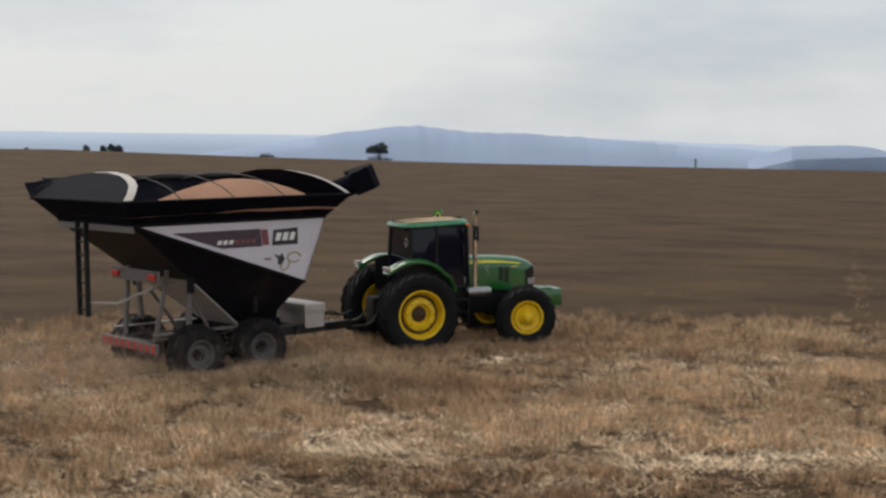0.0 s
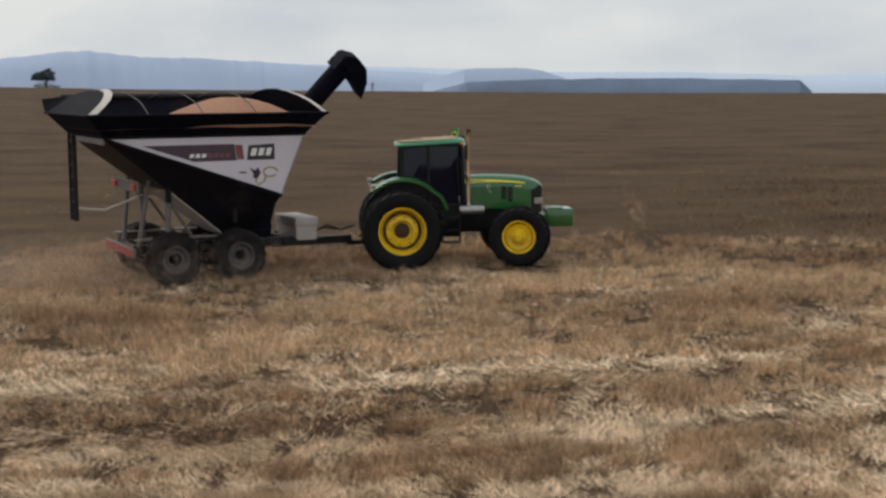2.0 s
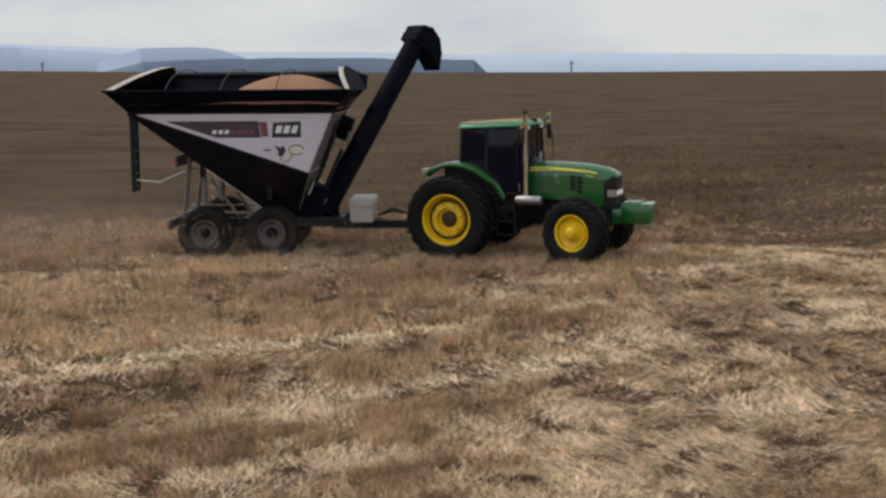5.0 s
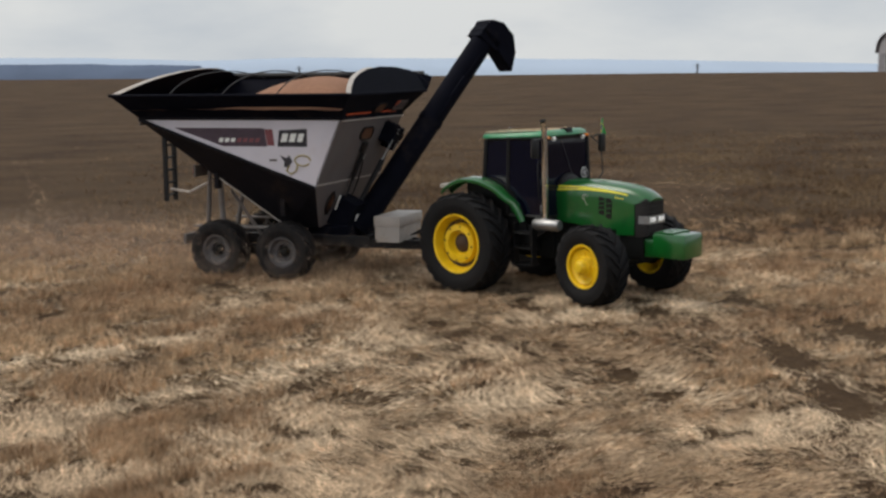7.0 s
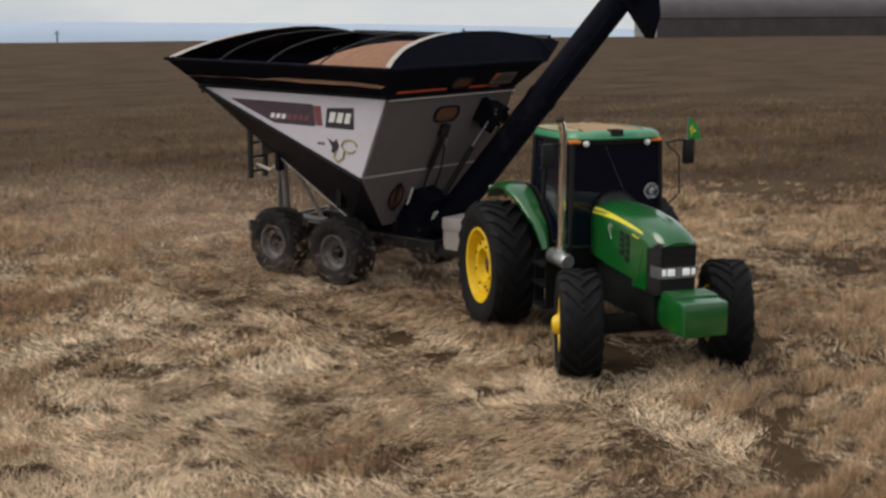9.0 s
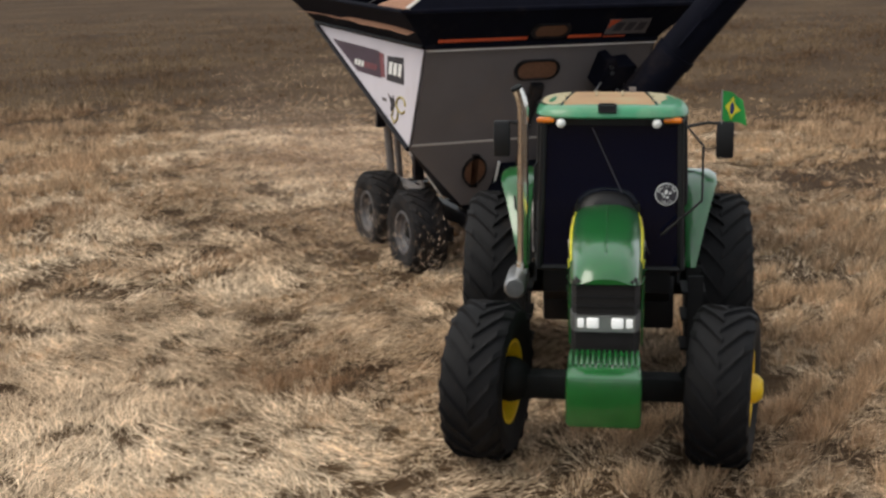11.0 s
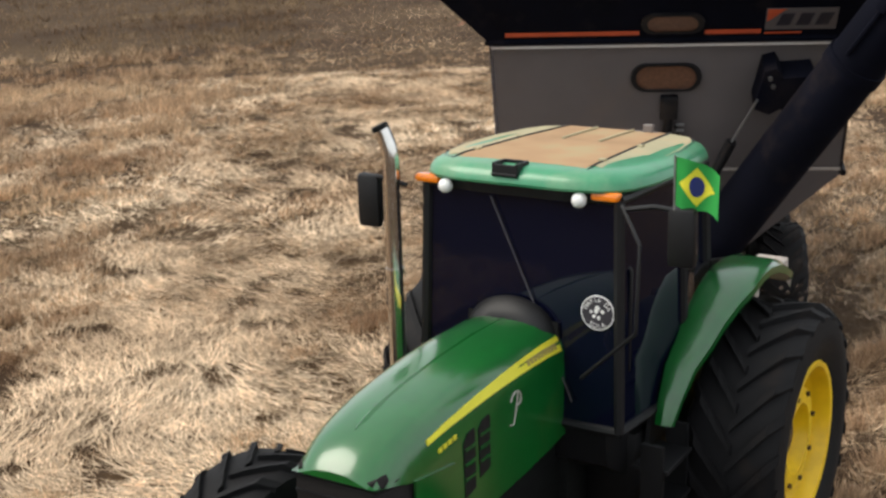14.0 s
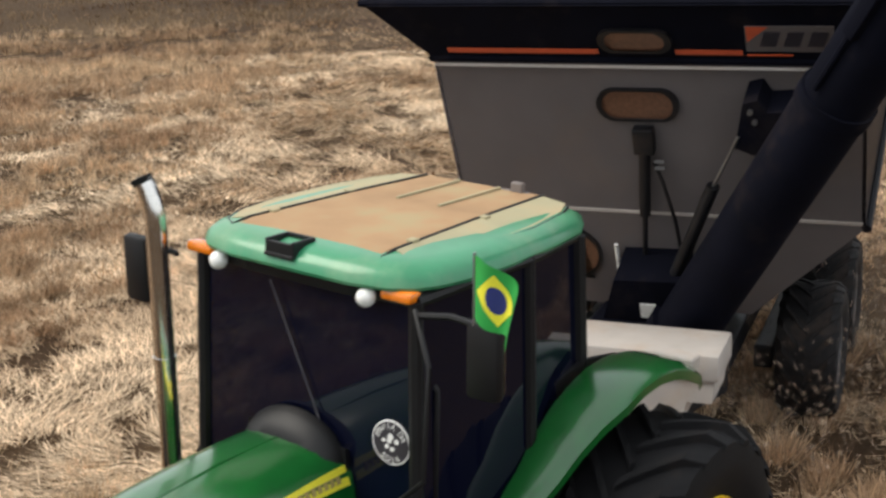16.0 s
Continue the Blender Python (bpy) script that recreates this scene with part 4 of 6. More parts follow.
    part("mirror_brace", bm, PLASTIC, T, "", True)
    # flag at the left mirror
    bm = bmesh.new()
    tube(bm, [(1.53, 1.02, 2.72), (1.53, 1.02, 3.10)], 0.007, 6)
    pole = part("flag_pole", bm, STEEL, T)

    def cloth(u, v, lift=0.0):
        ripple = 0.055 * math.sin(u * 6.0 + v * 1.5) * u
        return Vector((-0.11 * u + 0.87 * ripple + 0.8 * lift, 0.21 * u + 0.5 * ripple + 0.5 * lift, -0.26 * v - 0.10 * u * u - 0.03 * math.sin(u * 5) * v))

    def patch(corners, n, lifts):
        b = bmesh.new()
        for lift in lifts:
            g = []
            for i in range(n + 1):
                row = []
                for j in range(n + 1):
                    p, q = i / n, j / n
                    u = (corners[0][0] * (1 - p) + corners[1][0] * p) * (1 - q) + (corners[3][0] * (1 - p) + corners[2][0] * p) * q
                    v = (corners[0][1] * (1 - p) + corners[1][1] * p) * (1 - q) + (corners[3][1] * (1 - p) + corners[2][1] * p) * q
                    row.append(b.verts.new(cloth(u, v, lift)))
                g.append(row)
            for i in range(n):
                for j in range(n):
                    b.faces.new((g[i][j], g[i + 1][j], g[i + 1][j + 1], g[i][j + 1]))
        return b
    flag = part("flag", patch([(0, 0), (1, 0), (1, 1), (0, 1)], 12, (-0.001, 0.001)), FLAG_GREEN, pole, "small green, yellow and blue national flag", True, m=pose(1.53, 1.02, 3.09))
    dia = [(0.5, 0.10), (0.9, 0.5), (0.5, 0.9), (0.1, 0.5)]
    bm = patch(dia, 10, (-0.004, 0.004))
    k = len(bm.faces)
    for lift in (-0.006, 0.006):
        rings = [[bm.verts.new(cloth(0.5 + 0.17 * q * math.cos(a * math.tau / 20), 0.5 + 0.21 * q * math.sin(a * math.tau / 20), lift)) for a in range(20)] for q in (0.02, 0.35, 0.7, 1.0)]
        for r, w in zip(rings, rings[1:]):
            for a in range(20):
                f = bm.faces.new((r[a], r[(a + 1) % 20], w[(a + 1) % 20], w[a]))
                f.material_index = 1
    bm.faces.ensure_lookup_table()
    part("flag_emblem", bm, [FLAG_YELLOW, FLAG_BLUE], flag, "yellow diamond with a blue disc", True)
    FLAGS.append(flag)
    # drawbar links behind
    for s in (-1, 1):
        bm = bmesh.new()
        tube(bm, [(-0.3, s * 0.35, 0.75), (-0.8, s * 0.40, 0.65), (-0.95, s * 0.42, 0.6)], 0.035, 8)
        tube(bm, [(-0.35, s * 0.3, 1.25), (-0.8, s * 0.4, 0.65)], 0.025, 8)
        part("lift_arm", bm, BLACK, T, "", True)


build_tractor()
TRACTOR_WHEELS = []
for _s in (-1, 1):
    _w = wheel(tractor, REAR_R, 0.62, 0.535, _s, YELLOW, TYRE, 22, 0.045, 0.55, False)
    TRACTOR_WHEELS.append((_w, (0.0, _s * 1.15, REAR_R - 0.02), REAR_R, False))
    _w = wheel(tractor, FRONT_R, 0.54, 0.375, _s, YELLOW, TYRE, 19, 0.04, 0.25, True)
    TRACTOR_WHEELS.append((_w, (2.72, _s * 1.02, FRONT_R - 0.01), FRONT_R, True))

# ---- grain trailer ----
trailer = empty("grain_trailer", "tandem grain trailer with white side and dark hopper, heaped with grain", "grain trailer")
HINGE = (-1.05, 1.45, 3.0)
AXIS = Vector((0.526, 0.579, 1.0)).normalized()
HX0, HX1, HY = -6.05, -1.72, 1.59      # hopper back, front and half width at the top of the side
HZ = 3.15
RAKE = 22.8                               # degrees by which the front wall slopes back
ON_WALL = pose(HX1, 0, HZ, 0, RAKE, 0) @ pose(-HX1, 0, -HZ)
RX0, RX1, RY, RZ = -6.45, -1.34, 2.0, 3.60   # outer rim


def build_trailer():
    R = trailer
    apex = (HX1 - (HZ - 1.84) * math.tan(radians(RAKE)), 1.84)   # lowest point of the white side
    lowz, lowy = 0.98, 0.72
    low0, low1 = -3.3, HX1 - (HZ - lowz) * math.tan(radians(RAKE))
    down = lambda z: HZ - (HZ - z) / math.cos(radians(RAKE))     # a height as a place along the sloping wall
    for s in (-1, 1):
        bm = bmesh.new()
        c = [(HX0, s * HY, HZ - 0.02), (HX0, s * HY, HZ), (HX1, s * HY, HZ), (apex[0], s * HY, apex[1])]
        sheet(bm, c if s > 0 else c[::-1], 0.03)
        side = part("side_panel", bm, WHITE if s < 0 else HOPPER_DARK, R, "white painted hopper side" if s < 0 else "dark hopper side")
        if s < 0:
            # decals on the side
            o = s * (HY + 0.004)
            q = s * (HY - 0.002)

            def plate(name, pts, mat, label="", parent=side):
                b = bmesh.new()
                prism(b, pts, q, o)
                return part(name, b, mat, parent, label)
            plate("stripe_decal", [(-5.28, 2.97), (-3.32, 2.97), (-3.26, 2.62), (-4.2, 2.62)], DECAL_MAROON, "dark red fading stripe decal")
            plate("stripe_tail", [(-3.31, 2.95), (-3.14, 2.95), (-3.10, 2.64), (-3.25, 2.64)], DECAL_RED)
            for i in range(7):
                x = -4.30 + i * 0.13
                b = bmesh.new()
                prism(b, [(x, 2.70), (x + 0.09, 2.70), (x + 0.12, 2.78), (x + 0.03, 2.78)], s * (HY - 0.002), s * (HY + 0.008))
                part("lettering_bar", b, DECAL_WHITE if i < 3 else DECAL_RED, side, "lettering shown as a plain bar")
            logo = plate("logo_plate", [(-3.00, 2.93), (-2.42, 2.96), (-2.42, 2.62), (-3.04, 2.62)], DECAL_BLACK, "black maker's plate with plain white shapes")
            for pts in ([(-2.97, 2.71), (-2.85, 2.71), (-2.80, 2.87), (-2.92, 2.87)], [(-2.80, 2.71), (-2.68, 2.71), (-2.63, 2.87), (-2.75, 2.87)], [(-2.63, 2.71), (-2.52, 2.71), (-2.47, 2.87), (-2.58, 2.87)]):
                b = bmesh.new()
                prism(b, pts, s * (HY + 0.002), s * (HY + 0.008))
                part("logo_shape", b, DECAL_WHITE, side)
            # emblem: two loops and a dark leaf
            b = bmesh.new()
            yy = s * (HY + 0.006)
            tube(b, [(-2.52 + 0.16 * math.cos(k * 0.4), yy, 2.36 + 0.10 * math.sin(k * 0.4)) for k in range(15)], 0.016, 5)
            tube(b, [(-2.62, yy, 2.30), (-2.66, yy, 2.16), (-2.78, yy, 2.10), (-2.86, yy, 2.17), (-2.80, yy, 2.26)], 0.016, 5)
            part("emblem_loop", b, DECAL_OLIVE, side, "olive looped emblem", True)
            b = bmesh.new()
            prism(b, [(-3.00, 2.46), (-2.86, 2.40), (-2.80, 2.46), (-2.74, 2.34), (-2.82, 2.22), (-2.92, 2.24), (-2.90, 2.33)], q, o)
            part("emblem_leaf", b, DECAL_BLACK, side)
            b = bmesh.new()
            prism(b, [(-3.22, 2.38), (-3.06, 2.38), (-3.06, 2.34), (-3.22, 2.34)], q, o)
            part("small_mark", b, GREY, side)
        # sloping lower side and its fold edge
        bm = bmesh.new()
        c = [(HX0, s * HY, HZ - 0.02), (apex[0], s * HY, apex[1]), (low1, s * lowy, lowz), (low0, s * lowy, lowz)]
        sheet(bm, c if s > 0 else c[::-1], 0.03)
        part("lower_side", bm, HOPPER_DARK, R, "dark sloping lower hopper side")
        bm = bmesh.new()
        tube(bm, [(HX0, s * (HY + 0.01), HZ - 0.02), (apex[0], s * (HY + 0.01), apex[1])], 0.035, 8)
        tube(bm, [(HX0, s * (HY + 0.01), HZ), (HX1, s * (HY + 0.01), HZ)], 0.03, 8)
        part("edge_rail", bm, HOPPER_DARK, R, "", True)
        # stiffener plates on the lower side
        for x, z0, z1 in ((-4.62, 1.75, 2.42), (-3.18, 1.25, 1.75)):
            bm = bmesh.new()
            box(bm, x - 0.05, x + 0.05, s * 1.12 - 0.06, s * 1.12 + 0.08, z0, z1, 0.015)
            part("stiffener", bm, HOPPER_DARK, R)
            bm = bmesh.new()
            box(bm, x - 0.06, x + 0.12, s * 1.20 - 0.02, s * 1.20 + 0.02, z1 - 0.10, z1 - 0.0, 0.01)
            part("marker_plate", bm, PALE, R, "small pale reflector plate")
    # front and back walls
    bm = bmesh.new()
    sheet(bm, [(HX1, HY, HZ), (HX1, -HY, HZ), (HX1, -HY, down(1.84)), (HX1, -lowy, down(lowz)), (HX1, lowy, down(lowz)), (HX1, HY, down(1.84))], 0.03)
    front = part("front_wall", bm, GREY, R, "grey steel front wall that slopes back", m=ON_WALL)
    bm = bmesh.new()
    box(bm, HX1 - 0.002, HX1 + 0.012, -HY + 0.02, HY - 0.02, 1.765, 1.79)
    part("weld_seam", bm, PALE, front)
    bm = bmesh.new()
    def on_slope(f):
        return HX0 + (low0 - HX0) * f, HY + (lowy - HY) * f, HZ + (lowz - HZ) * f
    (x0, y0, z0), (x1, y1, z1), (x2, y2, z2) = on_slope(0.0), on_slope(0.52), on_slope(1.0)
    sheet(bm, [(x0, -y0, z0), (x0, y0, z0), (x1, y1, z1), (x1, -y1, z1)][::-1], 0.03)
    part("rear_floor", bm, HOPPER_DARK, R, "sloping dark rear floor")
    bm = bmesh.new()
    sheet(bm, [(x1, -y1, z1), (x1, y1, z1), (x2, y2, z2), (x2, -y2, z2)][::-1], 0.03)
    part("lower_rear_floor", bm, PALE, R, "pale lower part of the sloping rear floor")
    bm = bmesh.new()
    box(bm, HX0 - 0.02, HX0 + 0.02, -HY, HY, HZ - 0.14, HZ + 0.02, 0.008)
    part("rear_beam", bm, FRAME_WHITE, R)
    bm = bmesh.new()
    box(bm, low0, low1 + 0.5, -0.5, 0.5, 0.62, lowz + 0.02, 0.03)
    part("sump", bm, NAVY, R, "dark auger sump")

    def oval(name, parent, x, y, z, w, h, ring, inner, label):
        pts = []
        for k in range(32):
            a = math.tau * k / 32
            cx = (w / 2 - h / 2) * (1 if math.cos(a) > 0 else -1)
            pts.append((y + cx + h / 2 * math.cos(a), z + h / 2 * math.sin(a)))
        b = bmesh.new()
        loft(b, [[(x + d, y + (p[0] - y) * k, z + (p[1] - z) * k) for p in pts] for d, k in ((-0.01, 1.0), (0.03, 1.0), (0.03, 0.86))], caps=False)
        o1 = part(name, b, ring, parent, label, True)
        b = bmesh.new()
        b.faces.new([b.verts.new((x + 0.012, y + (p[0] - y) * 0.9, z + (p[1] - z) * 0.86)) for p in pts])
        part("pane", b, inner, o1, "pane with brown grain behind")
    oval("sight_window", front, HX1 + 0.002, -0.03, 2.78, 0.62, 0.28, BLACK, WINDOW_BROWN, "oval sight window with a black rubber rim")
    oval("lower_sight_window", front, HX1 + 0.002, -0.63, 1.33, 0.34, 0.5, BLACK, WINDOW_BROWN, "sight window with a black rubber rim")
    # rim of flared plates
    ring0 = [(HX0, -HY, HZ), (HX1, -HY, HZ), (HX1, HY, HZ), (HX0, HY, HZ)]
    ring1 = [(RX0, -RY, RZ), (RX1, -RY, RZ), (RX1, RY, RZ), (RX0, RY, RZ)]
    for i, nm in enumerate(("rim_side", "rim_front", "rim_side", "rim_back")):
        j = (i + 1) % 4
        bm = bmesh.new()
        sheet(bm, [ring0[i], ring0[j], ring1[j], ring1[i]], 0.03)
        tube(bm, [ring1[i], ring1[j]], 0.03, 8)
        tube(bm, [ring0[i], ring0[j]], 0.028, 8)
        rim = part(nm, bm, NAVY, R, "dark blue-black flared rim plate")
        if nm == "rim_front":
            slope = math.degrees(math.atan2(RX1 - HX1, RZ - HZ))
            mid = lambda y, f: Vector((HX1 + (RX1 - HX1) * f, y, HZ + (RZ - HZ) * f))
            for y0, y1 in ((-1.44, -0.27), (0.29, 0.76)):
                b = bmesh.new()
                box(b, 0.0, 0.008, y0, y1, -0.022, 0.022, m=Matrix.Translation(mid(0, 0.16)) @ pose(0, 0, 0, 0, slope, 0))
                part("orange_line", b, ORANGE, rim, "thin orange line")
            pill = [(0.135 * (1 if q < 0.25 or q >= 0.75 else -1) + 0.105 * math.cos(math.tau * q), 0.105 * math.sin(math.tau * q)) for q in [(k + 0.5) / 28 for k in range(28)]]
            seat = Matrix.Translation(mid(0.013, 0.37)) @ pose(0, 0, 0, 0, slope, 0)
            b = bmesh.new()
            loft(b, [[(x, p[0] * f, p[1] * f) for p in pill] for x, f in ((-0.01, 1.12), (0.03, 1.12), (0.03, 0.9))], caps=False)
            hole = part("rim_window", b, BLACK, rim, "sight window with a black rubber rim", m=seat)
            b = bmesh.new()
            b.faces.new([b.verts.new((0.015, p[0] * 0.95, p[1] * 0.95)) for p in pill])
            part("pane", b, WINDOW_BROWN, hole, "pane with brown grain behind")
            b = bmesh.new()
            box(b, HX1 + 0.018, HX1 + 0.034, -HY + 0.02, HY - 0.02, HZ - 0.056, HZ - 0.036)
            part("pale_edge", b, PALE, rim, "pale edge under the rim")
            m = Matrix.Translation(mid(0, 0.40)) @ pose(0, 0, 0, 0, slope, 0)
            b = bmesh.new()
            box(b, 0.0, 0.006, 0.79, 1.38, -0.125, 0.125, m=m)
            lg = part("maker_plate", b, GREY, rim, "grey maker's plate with plain dark shapes and an orange corner")
            def sign(name, pts, mat, x1):
                b = bmesh.new()
                prism(b, pts, 0.003, x1, axis="x")
                bmesh.ops.transform(b, matrix=m, verts=b.verts[:])
                part(name, b, mat, lg)
            for y in (0.88, 1.04, 1.20):
                sign("maker_shape", [(y, -0.07), (y + 0.11, -0.07), (y + 0.15, 0.07), (y + 0.04, 0.07)], DECAL_BLACK, 0.010)
            sign("maker_corner", [(0.80, -0.03), (0.80, 0.12), (0.95, 0.12)], ORANGE, 0.0085)
            sign("maker_line", [(0.79, -0.17), (1.10, -0.17), (1.10, -0.155), (0.79, -0.155)], ORANGE, 0.0085)
    # the far side carries a raised board; arched end plates close the ends
    LX, LZ = 2.32, 3.92
    bm = bmesh.new()
    sheet(bm, [(RX0 + 0.1, RY, RZ), (RX1 - 0.06, RY, RZ), (RX1 - 0.06, LX, LZ), (RX0 + 0.3, LX, LZ)][::-1], 0.03)
    part("raised_board", bm, NAVY, R, "dark raised board along one side")

    def crown(y):
        return float(np.interp(y, [-1.93, -1.7, -1.4, -1.0, -0.5, 0.2, 1.0, 1.7, 2.32], [3.63, 3.76, 3.88, 3.98, 4.06, 4.11, 4.10, 4.03, 3.92]))

    def rim_line(y):
        return RZ - 0.02 + max(0.0, (y - RY) / (LX - RY)) * (LZ - RZ)
    ys = [-1.93 + (2.32 + 1.93) * k / 24 for k in range(25)]
    for nm, x, lean in (("front_arch", RX1 + 0.0, -0.30), ("rear_arch", RX0 + 0.0, 0.75)):
        bm = bmesh.new()
        loft(bm, [[(x, y, rim_line(y)), (x + lean * (crown(y) - RZ) / 0.48, y, crown(y)), (x + lean * (crown(y) - RZ) / 0.48 + 0.03, y, crown(y)), (x + 0.03, y, rim_line(y))] for y in ys])
        arch = part(nm, bm, NAVY, R, "dark arched end plate")
        bm = bmesh.new()
        wide = 0.16 if lean > 0 else -0.09
        loft(bm, [[(x + lean * (crown(y) - RZ) / 0.48 - wide * 0.1, y, crown(y) + 0.006), (x + lean * (crown(y) - RZ) / 0.48 + wide, y, crown(y) + 0.014),
                   (x + lean * (crown(y) - RZ) / 0.48 + wide, y, crown(y) + 0.004), (x + lean * (crown(y) - RZ) / 0.48 - wide * 0.1, y, crown(y) - 0.006)] for y in ys if y < (0.9 if lean > 0 else -0.1)])
        part("arch_trim", bm, PALE, arch, "pale edge strip of the arched plate")
    for k in range(3):
        x = -5.2 + k * 1.15
        bm = bmesh.new()
        tube(bm, [(x, y, crown(y) - 0.06) for y in ys], 0.013, 6)
        part("cover_bow", bm, BLACK, R, "thin dark bow over the load", True)
    bm = bmesh.new()
    tube(bm, [(RX0 + 0.4, LX - 0.05, LZ + 0.02), (RX1 - 0.15, LX - 0.05, LZ + 0.02)], 0.07, 10)
    part("rolled_cover", bm, BLACK, R, "rolled dark load cover", True)
    # frame, legs and running gear
    bm = bmesh.new()
    for s in (-1, 1):
        box(bm, -5.25, -1.6, s * 0.55 - 0.07, s * 0.55 + 0.07, 0.62, 0.82, 0.015)
        box(bm, -4.75, -2.9, s * 0.78 - 0.08, s * 0.78 + 0.08, 0.42, 0.62, 0.02)
    for x in (-5.2, -3.85, -1.75):
        box(bm, x - 0.07, x + 0.07, -0.6, 0.6, 0.6, 0.8, 0.015)
    box(bm, -1.9, 0.05, -0.09, 0.09, 0.52, 0.70, 0.02)
    sheet(bm, [(-1.9, -0.62, 0.78), (-0.7, -0.10, 0.70), (-0.7, -0.10, 0.54), (-1.9, -0.62, 0.60)], 0.05)
    sheet(bm, [(-1.9, 0.62, 0.60), (-0.7, 0.10, 0.54), (-0.7, 0.10, 0.70), (-1.9, 0.62, 0.78)], 0.05)
    part("chassis_frame", bm, BLACK, R, "black steel drawbar and chassis frame")
    for s in (-1, 1):
        bm = bmesh.new()
        tube(bm, [(-5.15, s * 0.62, 0.8), (-4.95, s * 0.80, 2.2)], 0.05, 8)
        tube(bm, [(-4.6, s * 0.95, 0.8), (-4.62, s * 1.05, 2.3)], 0.06, 8)
        tube(bm, [(-3.9, s * 0.7, 0.8), (-4.5, s * 0.8, 1.7)], 0.035, 8)
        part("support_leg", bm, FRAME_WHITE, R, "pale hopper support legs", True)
        bm = bmesh.new()
        sheet(bm, [(-5.3, s * 0.75, 0.98), (-3.4, s * 0.75, 0.98), (-3.4, s * 0.95, 0.98), (-5.3, s * 0.95, 0.98)][::s], 0.03)
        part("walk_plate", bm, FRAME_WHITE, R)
    bm = bmesh.new()
    box(bm, -5.42, -5.36, -1.15, 1.15, 0.62, 0.82, 0.01)
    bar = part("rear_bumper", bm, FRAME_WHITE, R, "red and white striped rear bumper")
    for k in range(9):
        bm = bmesh.new()
        y = -1.05 + k * 0.25
        prism(bm, [(y - 0.06, 0.64), (y + 0.05, 0.64), (y + 0.10, 0.80), (y - 0.01, 0.80)], -5.43, -5.425, axis="x")
        part("bumper_stripe", bm, RED, bar)
    bm = bmesh.new()
    box(bm, -5.24, -5.20, -0.98, 0.98, 1.96, 2.20, 0.01)
    part("lamp_panel", bm, FRAME_WHITE, R, "pale cross panel that carries the tail lamps")
    for y in (-0.75, 0.75):
        bm = bmesh.new()
        box(bm, -5.30, -5.25, y - 0.14, y + 0.14, 2.02, 2.14, 0.015)
        part("tail_lamp", bm, RED, R, "red tail lamp under the hopper")
    # ladder at the back corner
    bm = bmesh.new()
    for y in (-0.22, 0.14):
        box(bm, -6.39, -6.29, y - 0.025, y + 0.025, 1.37, 3.2, 0.006)
    ladder = part("ladder", bm, BLACK, R, "dark steel access ladder")
    for k in range(7):
        bm = bmesh.new()
        z = 1.5 + k * 0.26
        tube(bm, [(-6.335, -0.22, z), (-6.335, 0.14, z)], 0.026, 6)
        part("rung", bm, BLACK, ladder, "", True)
    bm = bmesh.new()
    tube(bm, [(-6.3, -0.1, 1.62), (-5.75, -0.28, 1.58), (-4.95, -0.55, 1.91), (-4.65, -0.6, 1.95)], 0.028, 8)
    part("ladder_stay", bm, PALE, ladder, "pale bent stay", True)
    # box on the drawbar
    bm = bmesh.new()
    prism(bm, [(-0.5, 0.70), (0.50, 0.70), (0.52, 0.84), (0.70, 0.84), (0.72, 1.01), (-0.5, 1.01)], -1.52, -1.02, axis="x")
    tool = part("drawbar_box", bm, PALE, R, "pale grey toolbox on the drawbar")
    bm = bmesh.new()
    box(bm, -1.54, -0.99, -0.52, 0.75, 1.01, 1.21, 0.02)
    part("box_lid", bm, PALE, tool, "", True)
    bm = bmesh.new()
    tube(bm, [(HX1 + 0.05, -0.32, 1.16), (HX1 + 0.05, -0.32, 1.47)], 0.018, 8)
    part("sight_rod", bm, DECAL_WHITE, front, "short white rod on the front wall", True)
    bm = bmesh.new()
    for k in range(3):
        tube(bm, [(-0.95, -0.05 + 0.06 * k, 0.8), (-0.6, -0.12 + 0.1 * k, 0.98 - 0.05 * k), (-0.2, -0.05 + 0.06 * k, 0.82), (0.15, 0.04 * k, 0.9)], 0.016, 6)
    part("hose", bm, PLASTIC, R, "black hydraulic hoses", True)
    # hydraulics on the front wall
    bm = bmesh.new()
    box(bm, HX1, HX1 + 0.10, -0.08, 0.08, 2.38, 2.60, 0.015)
    tube(bm, [(HX1 + 0.06, 0.0, 2.40), (HX1 + 0.06, -0.05, 1.80)], 0.045, 10)
    tube(bm, [(HX1 + 0.06, -0.05, 1.80), (HX1 + 0.08, -0.08, 1.40)], 0.022, 8)
    part("gate_cylinder", bm, BLACK, R, "black hydraulic cylinder on the front wall", True, m=ON_WALL)
    for y, z in ((0.09, 2.26), (0.09, 2.32)):
        bm = bmesh.new()
        tube(bm, [(HX1 + 0.08, y - 0.02, z), (HX1 + 0.08, y + 0.05, z)], 0.014, 8)
        part("hose_fitting", bm, STEEL, R, "bright hose fitting", True, m=ON_WALL)
    bm = bmesh.new()
    tube(bm, [(HX1 + 0.05, 0.06, 2.30), (HX1 + 0.09, 0.12, 2.15), (HX1 + 0.10, 0.19, 1.80), (HX1 + 0.08, 0.22, 1.42)], 0.016, 8)
    part("gate_hose", bm, BLACK, R, "thin black hydraulic hose", True, m=ON_WALL)
    bm = bmesh.new()
    tube(bm, [(HX1 + 0.3, 0.55, 2.28), (HX1 + 0.3, 0.21, 1.42)], 0.05, 10)
    lift = part("lift_cylinder", bm, BLACK, R, "black hydraulic lift cylinder", True, m=ON_WALL)
